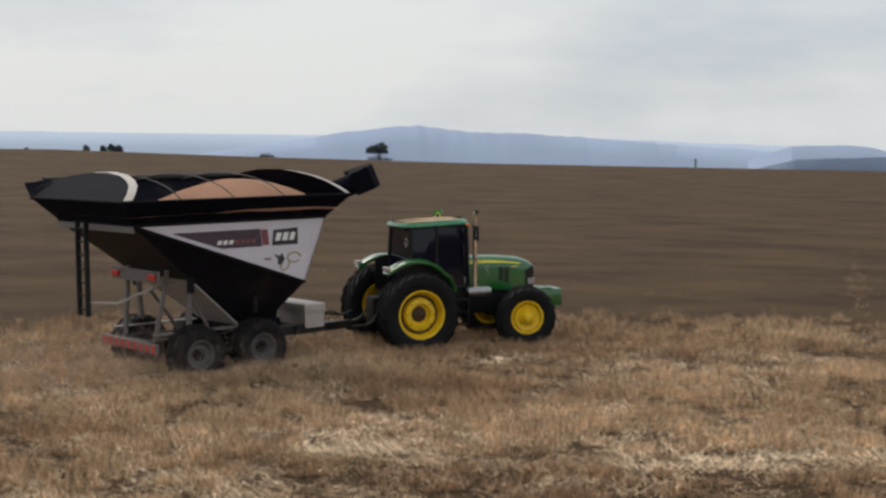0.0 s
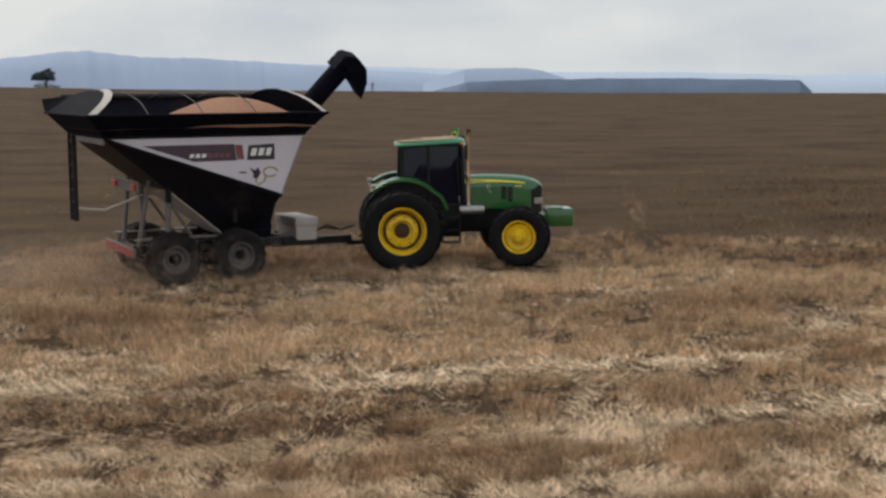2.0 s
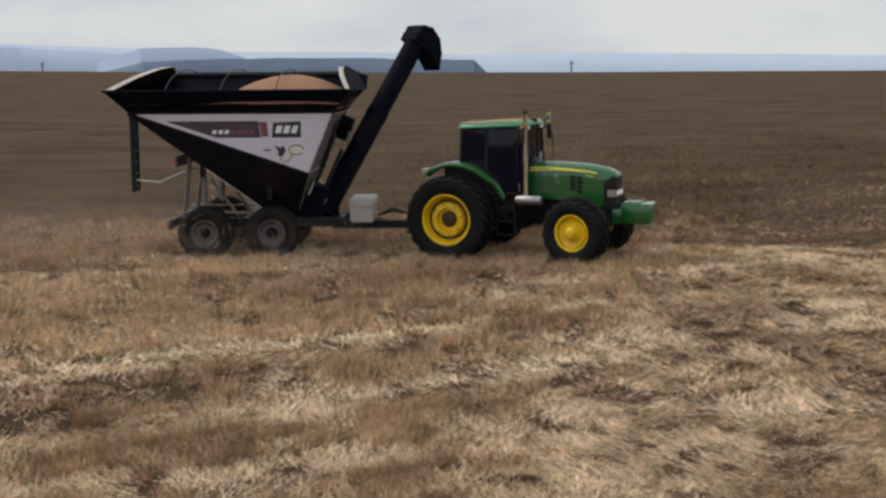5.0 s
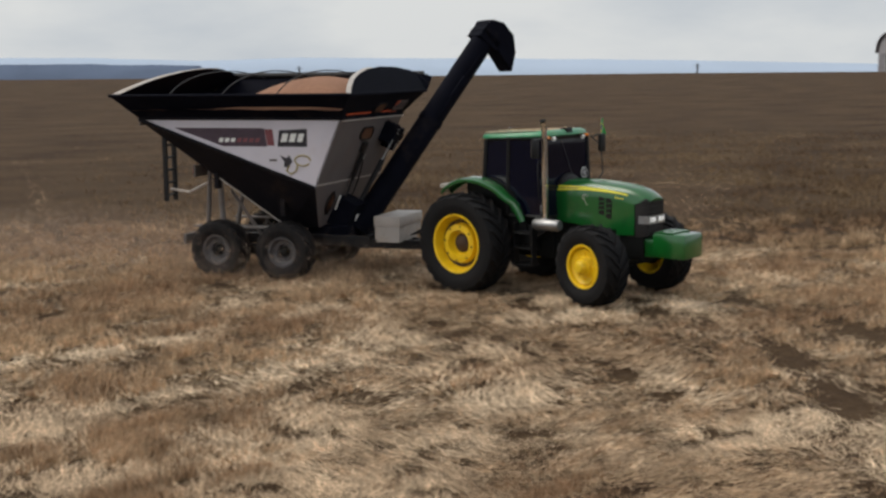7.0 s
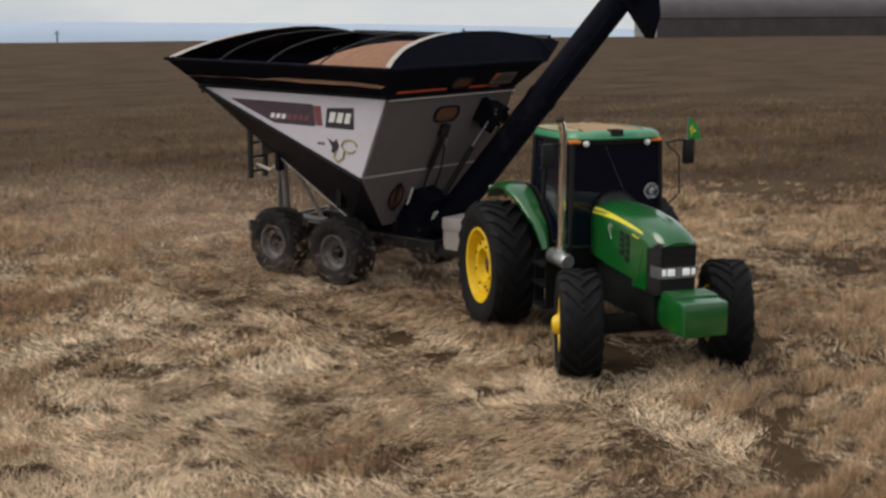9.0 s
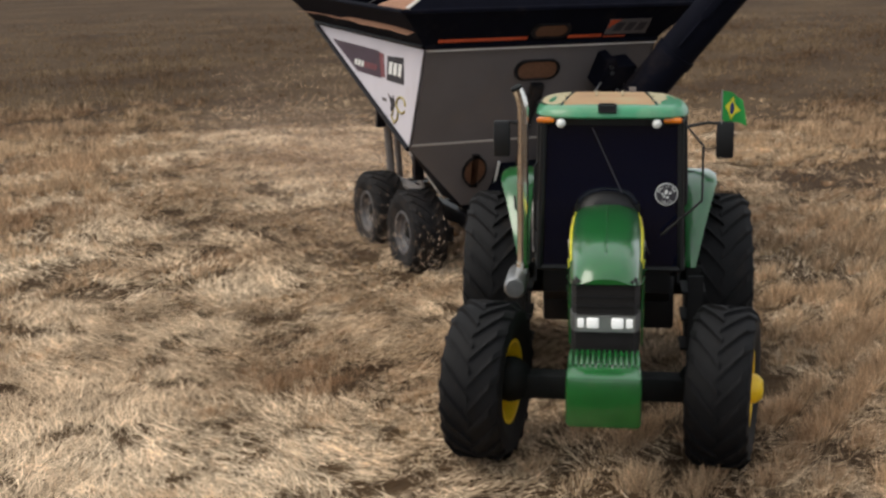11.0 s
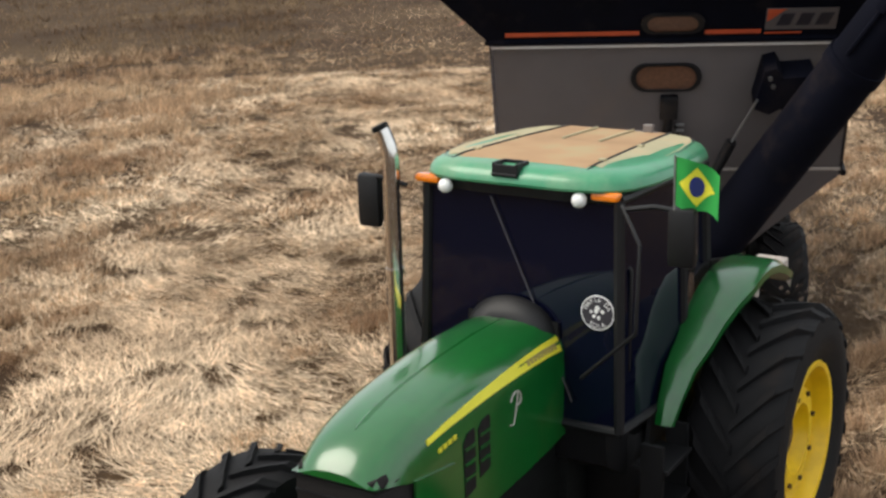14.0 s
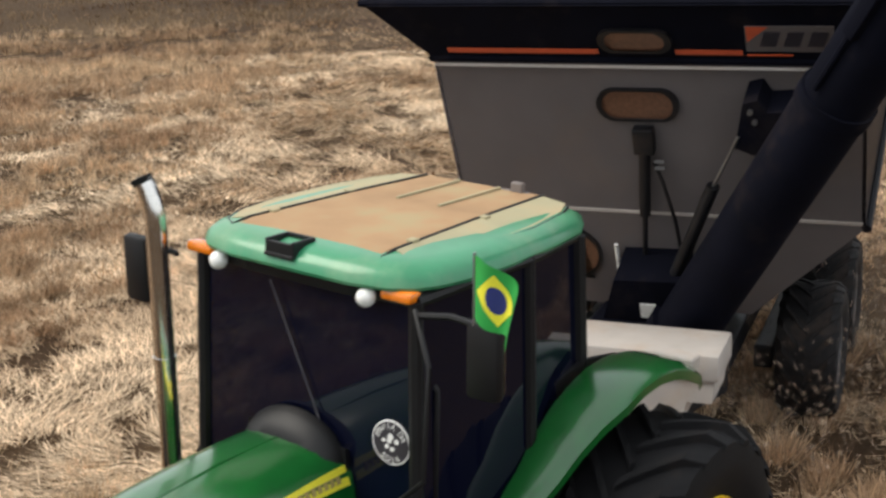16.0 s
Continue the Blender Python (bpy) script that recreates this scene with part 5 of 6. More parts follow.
    bm = bmesh.new()
    tube(bm, [(HX1 + 0.3, 0.75, 2.72), (HX1 + 0.3, 0.55, 2.28)], 0.013, 8)
    part("cylinder_rod", bm, STEEL, lift, "bright piston rod", True)
    bm = bmesh.new()
    prism(bm, [(0.72, 2.62), (0.79, 2.99), (0.89, 3.02), (0.95, 2.92), (1.20, 2.94), (1.30, 2.74), (1.07, 2.55), (1.00, 2.45), (0.95, 2.62), (0.85, 2.56)], HX1, HX1 + 0.30, axis="x")
    bracket = part("hinge_bracket", bm, NAVY, R, "dark hinge bracket with bolted arms", m=ON_WALL)
    for y, z in ((0.84, 2.93), (0.87, 2.85), (1.22, 2.86), (1.10, 2.66)):
        bm = bmesh.new()
        tube(bm, [(HX1 + 0.29, y, z), (HX1 + 0.325, y, z)], 0.02, 8)
        part("bolt", bm, STEEL, bracket, "", True)
    bm = bmesh.new()
    tube(bm, [(HX1 + 0.30, 0.99, 2.47), (HX1 + 0.33, 1.0, 2.62)], 0.02, 8)
    part("pin", bm, STEEL, bracket, "bright pin", True)
    bm = bmesh.new()
    prism(bm, [(-0.42, 0.88), (0.34, 0.88), (0.28, 1.43), (-0.26, 1.41)], HX1, HX1 + 0.42, axis="x")
    guard = part("gearbox_guard", bm, NAVY, R, "dark guard over the auger foot", m=ON_WALL)
    bm = bmesh.new()
    box(bm, HX1 + 0.42, HX1 + 0.43, -0.07, 0.06, 1.05, 1.19)
    part("warning_label", bm, DECAL_WHITE, guard, "small white label")
    # lower auger tube
    h = Vector(HINGE)
    foot = h - AXIS * 2.75
    bm = bmesh.new()
    tube(bm, [foot, h - AXIS * 0.05], 0.245, 20)
    tube(bm, [h - AXIS * 0.06, h], 0.262, 20)
    tube(bm, [foot - AXIS * 0.02, foot + AXIS * 0.25], 0.29, 20)
    part("lower_auger", bm, NAVY, R, "dark fixed auger tube", True)
    # grain heap
    bm = bmesh.new()
    n, m = 26, 14
    g = []
    for i in range(n + 1):
        row = []
        for j in range(m + 1):
            u, v = -1 + 2 * i / n, -1 + 2 * j / m
            x = (RX0 + 0.25) + (RX1 - 0.25 - RX0 - 0.25) * i / n
            y = v * (RY - 0.14)
            hgt = 0.60 * max(0, 1 - ((x + 2.8) / 1.5) ** 2) ** 0.9 * max(0, 1 - v * v) ** 0.7
            row.append(bm.verts.new((x, y, 3.33 + hgt + 0.02 * noise.noise(Vector((x * 2, y * 2, 0))) - 0.10 * max(0, abs(u) - 0.75))))
        g.append(row)
    for i in range(n):
        for j in range(m):
            bm.faces.new((g[i][j], g[i + 1][j], g[i + 1][j + 1], g[i][j + 1]))
    part("grain_load", bm, GRAIN, R, "heaped brown grain load", True)


build_trailer()
TRAILER_WHEELS = []
for _x in (-3.13, -4.57):
    for _s in (-1, 1):
        _w = wheel(trailer, 0.58, 0.50, 0.29, _s, WHEEL_GREY, TRAILER_TYRE, 20, 0.022, 0.35, False)
        TRAILER_WHEELS.append((_w, (_x, _s * 1.15, 0.555), 0.58))

# folding upper auger: along its own z axis from the hinge
bm = bmesh.new()
tube(bm, [(0, 0, 0.0), (0, 0, 2.20)], 0.24, 20)
tube(bm, [(0, 0, 0.0), (0, 0, 0.06)], 0.262, 20)
upper_auger = part("upper_auger", bm, NAVY, trailer, "dark folding unloading auger", True)
bm = bmesh.new()
loft(bm, [[(-0.25, -0.26, z), (0.25, -0.26, z), (0.25, 0.26, z), (-0.25, 0.26, z)] for z in (1.95, 2.15)])
loft(bm, [[(x, y + o, z + w) for x, y, z in ((-0.24, -0.26, 0.0), (0.24, -0.26, 0.0), (0.24, 0.24, 0.0), (-0.24, 0.24, 0.0))] for o, w in ((0.0, 2.1), (0.05, 2.35))])
prism(bm, [(-0.26, 2.1), (-0.20, 2.40), (0.05, 2.52), (0.40, 2.46), (0.66, 2.20), (0.82, 1.84), (0.26, 2.0)], -0.26, 0.26)
spout = part("spout", bm, NAVY, upper_auger, "dark curved discharge spout", m=pose(0, 0, 0.05, 0, 0, -90))
bm = bmesh.new()
box(bm, -0.29, -0.22, -0.05, 0.05, 0.6, 1.1, 0.01)
tube(bm, [(-0.26, 0, 0.15), (-0.26, 0, 1.7)], 0.02, 6)
part("auger_cylinder", bm, NAVY, upper_auger, "", True)

# ---- far things ----
def far_place(bearing, dist):
    b = radians(bearing)
    x, y = -math.sin(b) * dist, math.cos(b) * dist
    return x, y, ground_height(x, y)


def build_barn():
    x0, y0, z0 = far_place(-44.7, 258)
    barn = empty("barn", "long grey barn with a curved roof and pale end wall", "barn")
    W2, LEN, WALL, TOP = 5.6, 82.0, 3.4, 7.2
    prof = [(W2 * math.cos(a), WALL + (TOP - WALL) * math.sin(a)) for a in [math.pi * k / 12 for k in range(13)]]
    bm = bmesh.new()
    outer = [(p[0] * 1.04, p[1] + 0.15) for p in prof]
    loft(bm, [[(x, y, z) for y, z in outer] + [(x, y, z) for y, z in reversed(prof)] for x in (-0.6, LEN + 0.6)])
    part("roof", bm, BARN_ROOF, barn, "dark grey curved sheet roof", True)
    for s in (-1, 1):
        bm = bmesh.new()
        box(bm, 0, LEN, s * W2 - 0.15, s * W2 + 0.15, -1.0, WALL)
        part("side_wall", bm, BARN_WALL, barn, "dark side wall")
    for x in (0.0, LEN):
        bm = bmesh.new()
        prism(bm, [(-W2, WALL), (W2, WALL)] + prof[1:-1], x - 0.1, x + 0.1, axis="x")
        end = part("gable", bm, BARN_END, barn, "pale grey gable sheet")
        for k in range(9):
            y = -W2 + 0.6 + k * (2 * W2 - 1.2) / 8
            bm = bmesh.new()
            box(bm, x - 0.12, x + 0.12, y - 0.42, y + 0.36, -1.0, WALL)
            part("end_board", bm, BARN_END, end)
        bm = bmesh.new()
        box(bm, x - 0.02, x + 0.02, -W2, W2, -1.0, WALL)
        part("end_backing", bm, BARN_WALL, end)
    barn.matrix_basis = pose(x0, y0, z0, 0, 0, 0) @ pose(0, 0, 0, 0, 0, BARN_TURN)
    return barn


BARN_TURN = -22.0
build_barn()

# distance haze is put into these blue hill and woodland colours
HAZE_BLUE = [material("hazy_hill_far", (0.44, 0.52, 0.64), 1.0, vary=0.05, scale=0.004, specular=0.0), material("hazy_hill_near", (0.36, 0.43, 0.57), 1.0, vary=0.08, scale=0.006, specular=0.0),
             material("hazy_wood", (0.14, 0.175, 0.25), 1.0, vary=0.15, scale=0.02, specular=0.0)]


def ridge(name, dist, bearings, tops, mat, rough, depth, label, kind="structure", category="hills", seed=0):
    """A long wooded or bare rise far off, with an uneven top."""
    bm = bmesh.new()
    rings = []
    lo, hi = bearings[0], bearings[-1]
    n = max(12, int(abs(hi - lo) / 0.05))
    for k in range(n + 1):
        b = lo + (hi - lo) * k / n
        x, y, z = far_place(b, dist)
        el = float(np.interp(b, sorted(bearings), [t for _, t in sorted(zip(bearings, tops))]))
        el += rough * (noise.noise(Vector((b * 0.6, seed, 0))) + 0.5 * noise.noise(Vector((b * 2.3, seed, 3))) + 0.35 * noise.noise(Vector((b * 7, seed, 9))) + 0.5 * max(0.0, noise.noise(Vector((b * 4.1, seed, 21)))) * abs(noise.noise(Vector((b * 19, seed, 30)))) * 2.0)
        top = EYE[2] + dist * math.tan(radians(el))
        a = radians(b)
        dx, dy = -math.sin(a) * depth, math.cos(a) * depth
        base = min(z, top) - dist * 0.02
        rings.append([(x - dx * 0.6, y - dy * 0.6, base), (x - dx * 0.35, y - dy * 0.35, base + (top - base) * 0.75), (x, y, top), (x + dx, y + dy, base)])
    loft(bm, rings)
    return tagged(part(name, bm, mat, smooth=True), label, category, kind=kind)


ridge("backdrop_far_hills", 2800, [70, 32, 25, 19, 12, 8, 2.6, -5, -11, -15.7, -20, -24, -28, -36, -44, -60, -80], [0.75, 0.73, 0.66, 0.6, 0.6, 0.5, 0.28, -0.02, -0.08, -0.25, -0.15, -0.22, -0.26, -0.4, -0.6, -0.6, -0.6], HAZE_BLUE[0], 0.025, 300, "hazy pale blue far hills", seed=1)
ridge("backdrop_near_hills", 2000, [24, 19.5, 18, 15.8, 14.6, 13.6, 11.9, 9.9, 8.2, 5.8, 3, 0, -5, -9, -15], [-0.2, 0.45, 0.71, 0.93, 1.03, 0.89, 0.72, 0.69, 0.55, 0.38, 0.15, -0.05, -0.3, -0.5, -0.8], HAZE_BLUE[1], 0.05, 200, "hazy blue wooded hills", seed=5)
ridge("far_wood_belt", 900, [-0.9, -1.5, -5, -10, -14, -15.6, -16.1], [-0.85, -0.43, -0.32, -0.33, -0.40, -0.46, -0.95], HAZE_BLUE[2], 0.035, 60, "belt of far woodland, haze painted in as dark blue-grey", kind="stuff", category="woods", seed=8)
ridge("far_wood_patch", 1200, [0.4, -0.6, -1.4, -3.6, -4.7, -6.4], [-0.5, -0.1, 0.14, 0.17, 0.05, -0.5], HAZE_BLUE[1], 0.03, 60, "patch of far woodland, haze painted in as pale blue", kind="stuff", category="woods", seed=12)

LEAF = material("far_leaves", (0.035, 0.05, 0.055), 0.9, vary=0.4, scale=0.8)
BARK = material("far_bark", (0.06, 0.05, 0.05), 0.9, vary=0.3)


def tree(bearing, dist, tall, wide, stem, seed, label):
    rng = random.Random(seed)
    x, y, z = far_place(bearing, dist)
    t = empty("tree", label, "tree", "scattered far trees")
    bm = bmesh.new()
    tube(bm, [(0, 0, -2.0), (0.05 * tall, 0, stem * tall * 0.6), (0, 0.03 * tall, tall * 0.75)], [0.05 * tall, 0.035 * tall, 0.01 * tall], 7)
    for k in range(5):
        a = rng.uniform(0, math.tau)
        tube(bm, [(0.02 * tall, 0, stem * tall * rng.uniform(0.5, 0.9)), (wide * 0.35 * math.cos(a), wide * 0.35 * math.sin(a), tall * rng.uniform(0.65, 0.85))], [0.02 * tall, 0.008 * tall], 5)
    part("trunk", bm, BARK, t, "", True)
    bm = bmesh.new()
    for k in range(420):
        a, q = rng.uniform(0, math.tau), rng.random() ** 0.5
        r = wide * 0.5 * q
        zc = stem * tall + (tall - stem * tall) * (0.15 + 0.85 * rng.random() * (1 - 0.55 * q * q))
        s = tall * rng.uniform(0.03, 0.075)
        c = Vector((r * math.cos(a) + 0.1 * wide * math.sin(zc), r * math.sin(a), zc))
        m = Matrix.Translation(c) @ Euler((rng.uniform(0, 3), rng.uniform(0, 3), rng.uniform(0, 3))).to_matrix().to_4x4()
        v = [bm.verts.new(m @ Vector(p)) for p in ((-s, -s * 0.6, 0), (s, -s * 0.5, s * 0.2), (s * 0.8, s * 0.6, 0), (-s * 0.7, s * 0.6, -s * 0.2))]
        bm.faces.new(v)
    part("crown", bm, LEAF, t)
    t.matrix_basis = pose(x, y, z)
    return t


tree(16.3, 420, 7.4, 7.0, 0.45, 3, "dark wide-crowned tree standing alone at the field edge")
tree(16.35, 430, 3.6, 8.5, 0.1, 4, "low dark bush beneath a lone tree")
tree(21.2, 430, 3.2, 5.5, 0.08, 5, "low dark bush at the field edge")
for _k, (_b, _h) in enumerate(((28.7, 3.6), (28.0, 3.8), (27.65, 4.4), (27.35, 4.2), (31.1, 2.4))):
    tree(_b, 450, _h, _h * 0.62, 0.3, 20 + _k, "small dark upright tree at the field edge")

POST = material("post_wood", (0.08, 0.08, 0.09), 0.9, vary=0.2)


def pole(bearing, dist, tall):
    x, y, z = far_place(bearing, dist)
    bm = bmesh.new()
    tube(bm, [(0, 0, -1), (0, 0, tall)], 0.25, 8)
    box(bm, -0.9, 0.9, -0.1, 0.1, tall - 0.9, tall - 0.7)
    o = part("utility_pole", bm, POST, smooth=True)
    o.matrix_basis = pose(x, y, z)
    tagged(o, "thin dark utility pole far off", "pole", "far utility poles")


for _b, _d, _h in ((-19.8, 420, 5.2), (2.6, 480, 5.0), (-36.9, 420, 4.6)):
    pole(_b, _d, _h)


# ---- dust and smoke, built of loose specks ----
def haze(name, color, see):
    m = bpy.data.materials.new(name)
    m.use_nodes = True
    n = m.node_tree
    d = n.nodes.new("ShaderNodeBsdfDiffuse")
    d.inputs["Color"].default_value = (*color, 1)
    tr = n.nodes.new("ShaderNodeBsdfTransparent")
    mx = n.nodes.new("ShaderNodeMixShader")
    mx.inputs["Fac"].default_value = see
    n.links.new(d.outputs["BSDF"], mx.inputs[1])
    n.links.new(tr.outputs["BSDF"], mx.inputs[2])
    n.links.new(mx.outputs["Shader"], n.nodes["Material Output"].inputs["Surface"])
    return m


DUST_HAZE = haze("dust_haze", (0.60, 0.45, 0.34), 0.82)
SMOKE_HAZE = haze("smoke_haze", (0.03, 0.027, 0.027), 0.84)


def specks(name, count, spread, size, mat, label, category, seed, limit=2.2):
    """A soft cloud of small flat specks."""
    rng = np.random.default_rng(seed)
    c = rng.normal(0, 1, (count, 3))
    c = c[np.linalg.norm(c, axis=1) < limit] * np.array(spread)
    n = len(c)
    a = rng.normal(0, 1, (n, 3))
    a /= np.linalg.norm(a, axis=1)[:, None]
    q = np.cross(a, rng.normal(0, 1, (n, 3)))
    q /= np.linalg.norm(q, axis=1)[:, None]
    s = rng.uniform(0.6, 1.3, n)[:, None] * size / 2
    co = np.stack([c + a * s, c + q * s, c - a * s, c - q * s], 1)
    me = bpy.data.meshes.new(name)
    me.from_pydata([tuple(v) for v in co.reshape(-1, 3)], [], [(4 * k, 4 * k + 1, 4 * k + 2, 4 * k + 3) for k in range(n)])
    me.materials.append(mat)
    return tagged(new(name, me), label, category, kind="stuff")


dust_trail = specks("dust_trail", 80000, (4.0, 1.6, 0.40), 0.042, DUST_HAZE, "thin brown dust raised behind the trailer wheels", "dust", 3)
dust_drift = specks("dust_drift", 16000, (1.2, 1.2, 0.18), 0.02, DUST_HAZE, "thin brown dust beside the rolling wheels", "dust", 4)
smoke_low = specks("smoke_puff", 2200, (0.10, 0.10, 0.17), 0.032, SMOKE_HAZE, "dark exhaust smoke puff", "smoke", 5, 1.9)
smoke_high = specks("smoke_puff", 4600, (0.20, 0.19, 0.20), 0.037, SMOKE_HAZE, "dark spreading exhaust smoke puff", "smoke", 6, 1.9)


# ---- motions ----
# seconds, place of the rear axle on the ground, heading, pitch and lean
TRACTOR_PATH = [
    (0, -7.93, 28.67, -0.034, 37.2, 0.02, 0.0),
    (0.5, -6.26, 29.36, -0.004, 30.1, -0.10, 0.0),
    (1, -4.47, 29.96, 0.020, 22.4, -0.16, 0.0),
    (1.5, -2.57, 30.41, 0.034, 13.8, -0.25, 0.0),
    (2, -0.81, 30.68, 0.038, 4.5, -0.28, 0.0),
    (2.5, 0.79, 30.69, 0.033, -4.0, -0.11, 0.0),
    (3, 2.28, 30.54, 0.024, -11.1, 0.25, 0.0),
    (5.5, 8.89, 26.68, 0.058, -42.9, -0.80, 0.0),
    (6, 9.98, 25.10, 0.095, -51.1, -0.99, 0.0),
    (6.5, 10.96, 23.44, 0.124, -59.3, -1.06, 0.0),
    (7, 11.81, 21.59, 0.150, -67.4, -0.77, 0.0),
    (7.5, 12.42, 19.66, 0.157, -76.5, -0.29, 0.0),
    (8, 12.78, 17.66, 0.147, -86.5, 0.78, 0.0),
    (8.5, 12.79, 15.78, 0.113, -97.6, 1.63, 0.0),
    (9, 12.56, 14.17, 0.069, -108.7, 1.59, 0.0),
    (9.5, 12.15, 12.79, 0.018, -118.6, 1.08, 0.0),
    (12, 7.93, 7.77, -0.083, -144.7, -0.25, 0.63),
    (12.5, 7.31, 7.36, -0.105, -148.2, -0.20, 0.65),
    (13, 6.75, 7.04, -0.116, -151.0, -0.20, 0.68),
    (13.5, 6.24, 6.79, -0.117, -153.3, -0.08, 0.40),
    (14, 5.80, 6.59, -0.121, -154.9, -0.07, 0.22),
    (14.5, 5.32, 6.40, -0.124, -156.2, -0.04, 0.02),
    (15, 4.78, 6.13, -0.124, -157.6, -0.04, -0.32),
    (15.5, 4.23, 5.91, -0.118, -158.2, 0.02, -0.85),
    (16, 3.71, 5.70, -0.120, -157.7, 0.01, -0.85),
]
# seconds, heading, pitch and lean of the trailer about the hitch
TRAILER_PATH = [
    (0, 54.3, -0.55, -0.29),
    (0.5, 47.5, -0.08, -0.39),
    (1, 40.2, 0.16, -0.44),
    (1.5, 33.6, 0.32, -0.35),
    (2, 27.8, 0.42, -0.19),
    (2.5, 20.5, 0.22, -0.10),
    (3, 11.3, -0.01, -0.11),
    (5.5, -22.4, -0.07, -1.25),
    (6, -30.4, -0.22, -1.04),
    (6.5, -38.1, -0.27, -0.83),
    (7, -45.5, -0.39, -0.58),
    (7.5, -53.0, -0.29, -0.42),
    (8, -61.0, 0.01, -0.32),
    (8.5, -68.7, 0.43, -0.09),
    (9, -75.8, 0.99, 0.43),
    (9.5, -82.7, 1.56, 1.13),
    (12, -119.1, -0.22, -0.95),
    (12.5, -121.8, -0.10, -0.48),
    (13, -124.9, -0.22, 0.06),
    (13.5, -128.5, -0.50, 0.30),
    (14, -131.6, -0.60, 0.56),
    (14.5, -134.9, -0.60, 0.92),
    (15, -137.0, -0.40, 1.20),
    (15.5, -140.3, -0.60, 1.52),
    (16, -143.6, -0.42, 2.00),
]
# seconds and direction of the folding auger in the trailer's space
AUGER_PATH = [
    (0, 0.745, -0.559, 0.364),
    (0.5, 0.727, -0.486, 0.485),
    (1, 0.687, -0.401, 0.606),
    (1.5, 0.645, -0.338, 0.685),
    (2, 0.604, -0.290, 0.743),
    (2.5, 0.545, -0.20, 0.825),
    (3, 0.490, -0.11, 0.875),
    (4, 0.476, 0.195, 0.857),
    (5, 0.422, 0.435, 0.795),
    (5.5, 0.414, 0.461, 0.785),
    (16, 0.414, 0.461, 0.785),
]
HITCH = -1.20


def path_at(rows, t):
    """A smooth value between the rows (Catmull-Rom)."""
    ts = [r[0] for r in rows]
    i = max(0, min(len(ts) - 2, int(np.searchsorted(ts, t, side="right")) - 1))
    t0, t1 = ts[i], ts[i + 1]
    k = (t - t0) / (t1 - t0)
    p0, p1 = np.array(rows[i][1:]), np.array(rows[i + 1][1:])
    m0 = (p1 - np.array(rows[i - 1][1:])) / (t1 - ts[i - 1]) if i else (p1 - p0) / (t1 - t0)
    m1 = (np.array(rows[i + 2][1:]) - p0) / (ts[i + 2] - t0) if i + 2 < len(ts) else (p1 - p0) / (t1 - t0)
    h = t1 - t0
    return (2 * k**3 - 3 * k**2 + 1) * p0 + (k**3 - 2 * k**2 + k) * h * m0 + (-2 * k**3 + 3 * k**2) * p1 + (k**3 - k**2) * h * m1


def tractor_pose(t):
    x, y, z, h, p, r = path_at(TRACTOR_PATH, t)
    return pose(x, y, z, 0, 0, h) @ pose(0, 0, 0, 0, p, 0) @ pose(0, 0, 0, r, 0, 0)


def trailer_pose(t):
    h, p, r = path_at(TRAILER_PATH, t)
    at = tractor_pose(t) @ Vector((HITCH, 0, 0))
    return pose(*at, 0, 0, h) @ pose(0, 0, 0, 0, p, 0) @ pose(0, 0, 0, r, 0, 0)


def roll_of(place, radius):
    """Rolled angle in degrees every tenth of a second, by the way a point on a vehicle goes along its heading."""
    out, total = [0.0], 0.0
    for k in range(160):
        a, b = place(k / 10), place(k / 10 + 0.1)
        total += (b.translation - a.translation).dot(a.to_3x3() @ Vector((1, 0, 0)))
        out.append(math.degrees(total / radius))
    return out


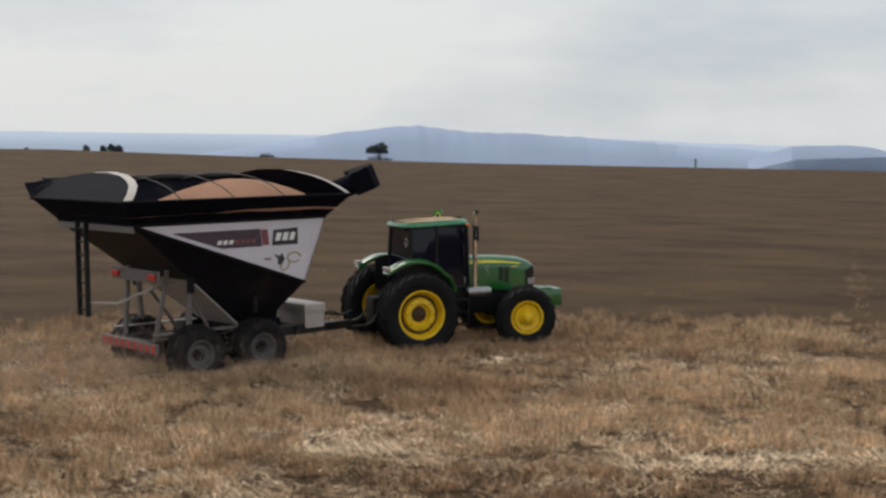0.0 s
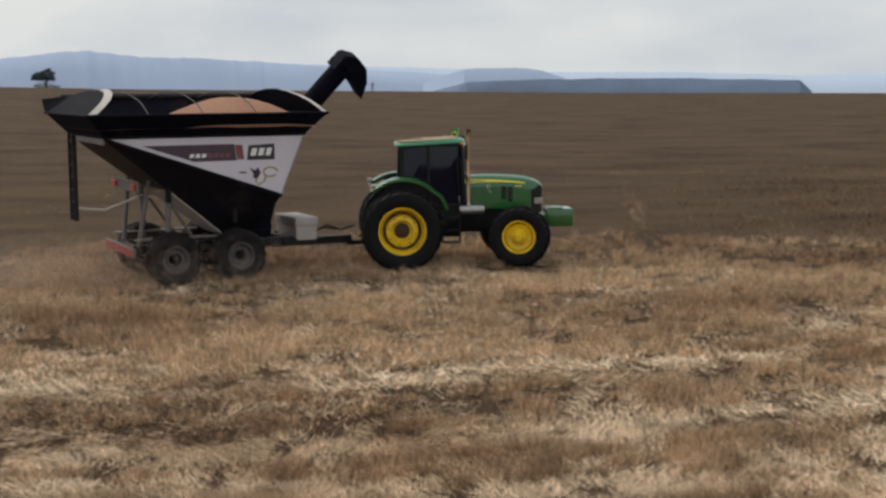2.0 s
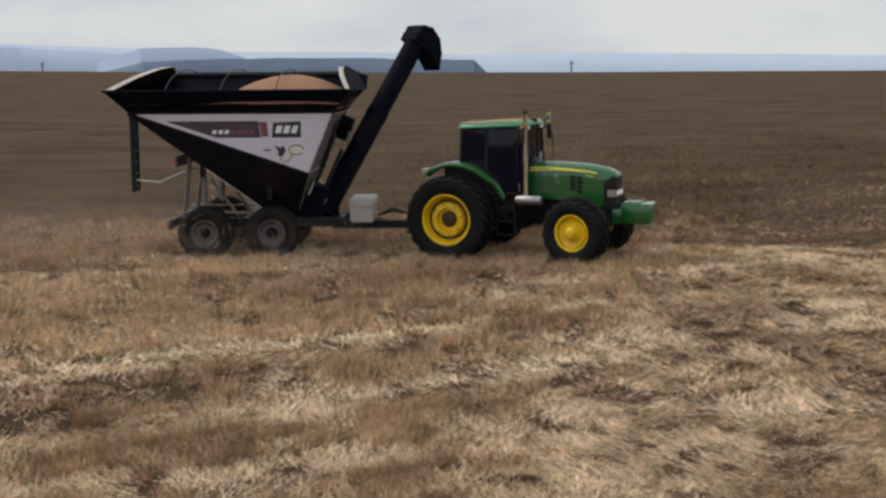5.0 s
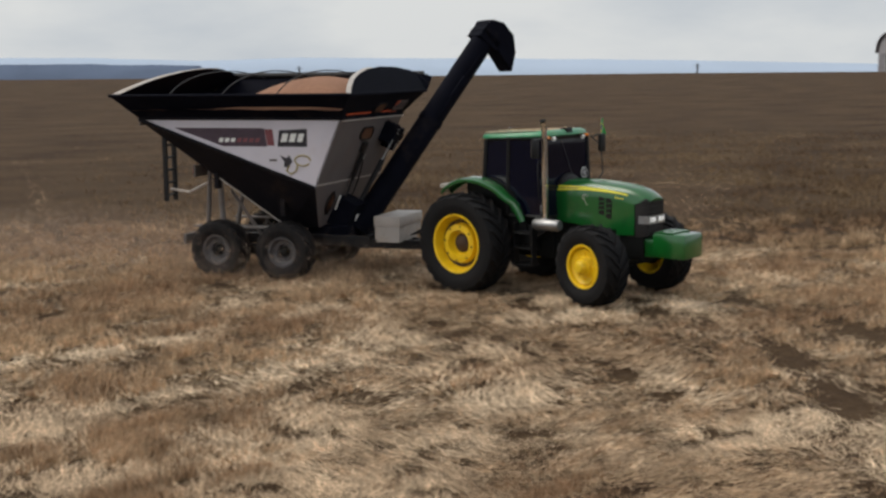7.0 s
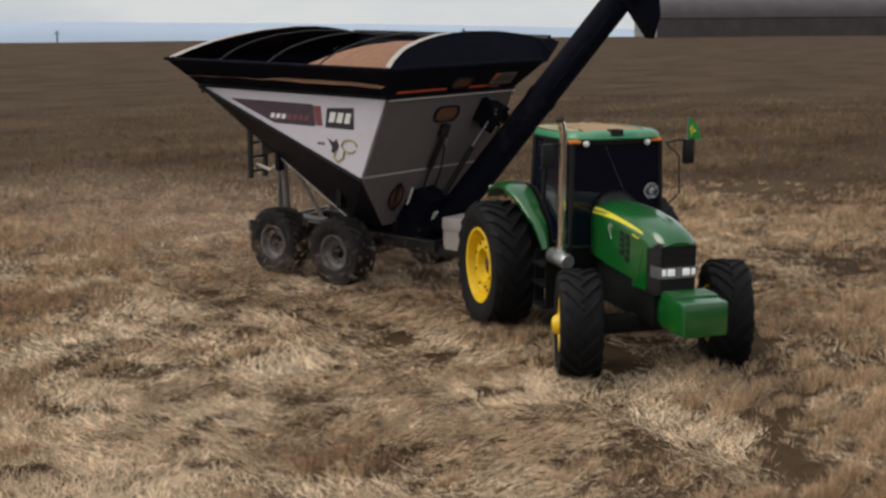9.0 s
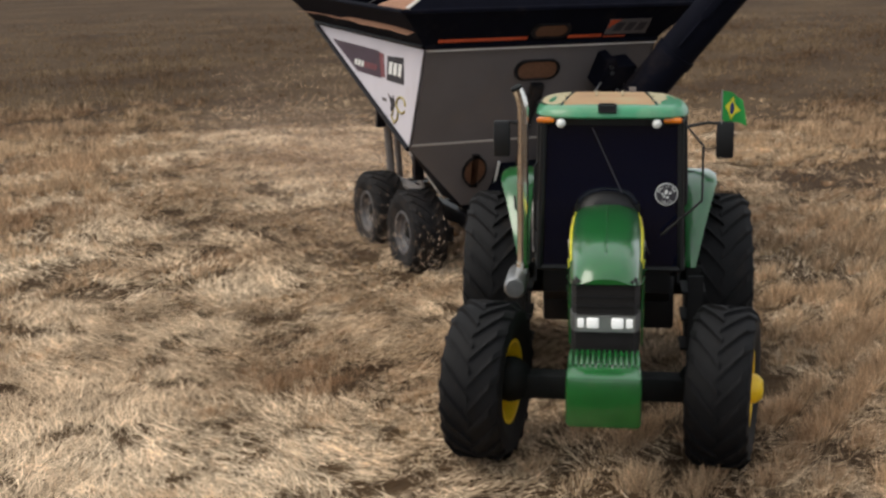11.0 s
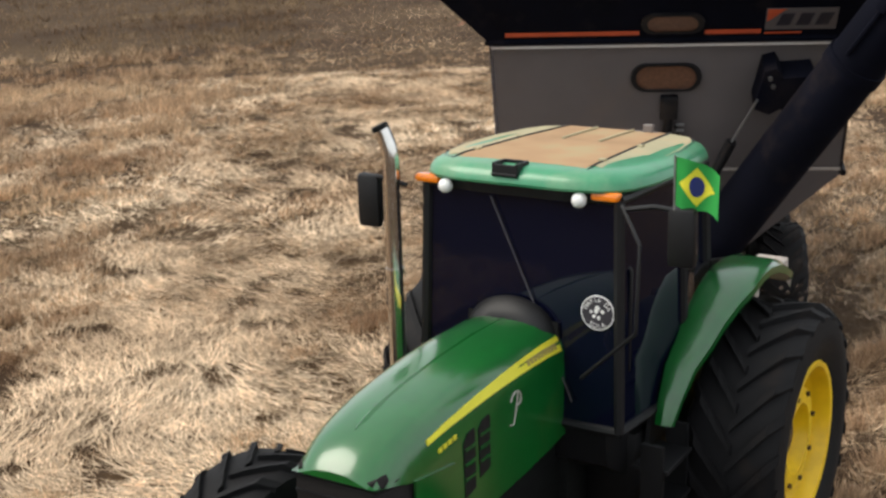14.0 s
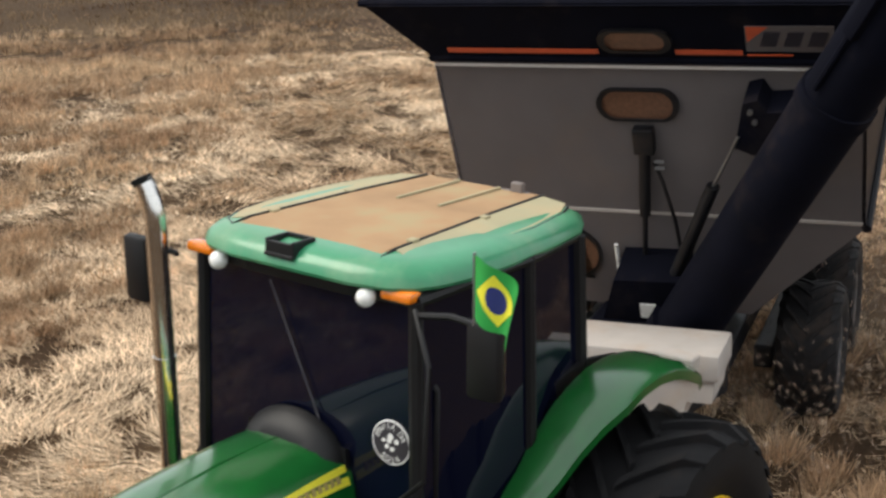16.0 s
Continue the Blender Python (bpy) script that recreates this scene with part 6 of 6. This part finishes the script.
def motions():
    times = [k * 0.25 for k in range(65)]
    walk(tractor, [(t, tractor_pose(t)) for t in times])
    walk(trailer, [(t, trailer_pose(t)) for t in times])
    fine = [k / 10 for k in range(0, 161)]
    for ob, spot, radius, turns in TRACTOR_WHEELS:
        roll = roll_of(lambda t: tractor_pose(t) @ pose(*spot), radius)
        rows = []
        for k, t in enumerate(fine):
            steer = 0.0
            if turns:
                a, b = tractor_pose(max(0, t - 0.2)), tractor_pose(min(CLIP, t + 0.2))
                way = (b.translation - a.translation).length
                da = (b.to_euler().z - a.to_euler().z + math.pi) % math.tau - math.pi
                steer = math.degrees(math.atan(2.72 * da / max(way, 0.1)))
                steer = max(-28, min(28, steer))
            rows.append((t, pose(*spot, 0, 0, steer) @ pose(0, 0, 0, 0, roll[k], 0)))
        walk(ob, rows[::2])
    for ob, spot, radius in TRAILER_WHEELS:
        roll = roll_of(lambda t: trailer_pose(t) @ pose(*spot), radius)
        walk(ob, [(t, pose(*spot) @ pose(0, 0, 0, 0, roll[k], 0)) for k, t in enumerate(fine)][::2])
    rows = []
    for t in [k * 0.25 for k in range(23)] + [16.0]:
        d = Vector(path_at(AUGER_PATH, t)).normalized()
        side = Vector((0, 0, 1)).cross(d).normalized()
        up = d.cross(side)
        turn = Matrix((side, up, d)).transposed().to_4x4()
        twist = float(np.interp(t, [0, 1, 2.6, 16], [95, 75, 0, 0]))
        rows.append((t, Matrix.Translation(HINGE) @ turn @ pose(0, 0, 0, 0, 0, twist)))
    walk(upper_auger, rows)
    swing = [(0, 0), (2, 12), (4, -10), (6, 8), (8, -8), (10, 5), (12, -12), (12.5, -22), (13, 6), (13.5, -4), (14, -14), (14.5, 0), (15, 4), (15.5, -25), (16, -42)]
    for flag in FLAGS:
        walk(flag, [(t, pose(1.53, 1.02, 3.09, 0, 0, a)) for t, a in swing])
    walk(dust_trail, [(t, trailer_pose(t) @ pose(-8.2, 0, 0.35)) for t in times])
    walk(dust_drift, [(t, trailer_pose(t) @ pose(-4.2, 0, 0.25)) for t in times])
    # the puffs wait inside the hood, leave by the stack and drift off upwards
    for ob, t0, lag in ((smoke_low, 2.95, 0.0), (smoke_high, 2.8, 0.25)):
        rows = [(t, tractor_pose(t) @ pose(2.1, 0, 1.66)) for t in times if t < t0 - 0.2]
        tip = tractor_pose(t0) @ Vector((1.56, -0.9, 3.2))
        rows.append((t0, Matrix.Translation(tip)))
        for dt, up, off in ((0.12, 0.3, 0.05), (0.25, 0.65, 0.15), (0.5, 1.0, 0.25), (1.0, 1.9, 0.4), (2.5, 4.5, 0.2), (5.0, 9.0, -1.0)):
            rows.append((t0 + dt, Matrix.Translation(tip + Vector((off + 0.1, 0.2 * off, up)))))
        rows.append((CLIP, Matrix.Translation(tip + Vector((-6, 6, 26)))))
        walk(ob, rows)


motions()
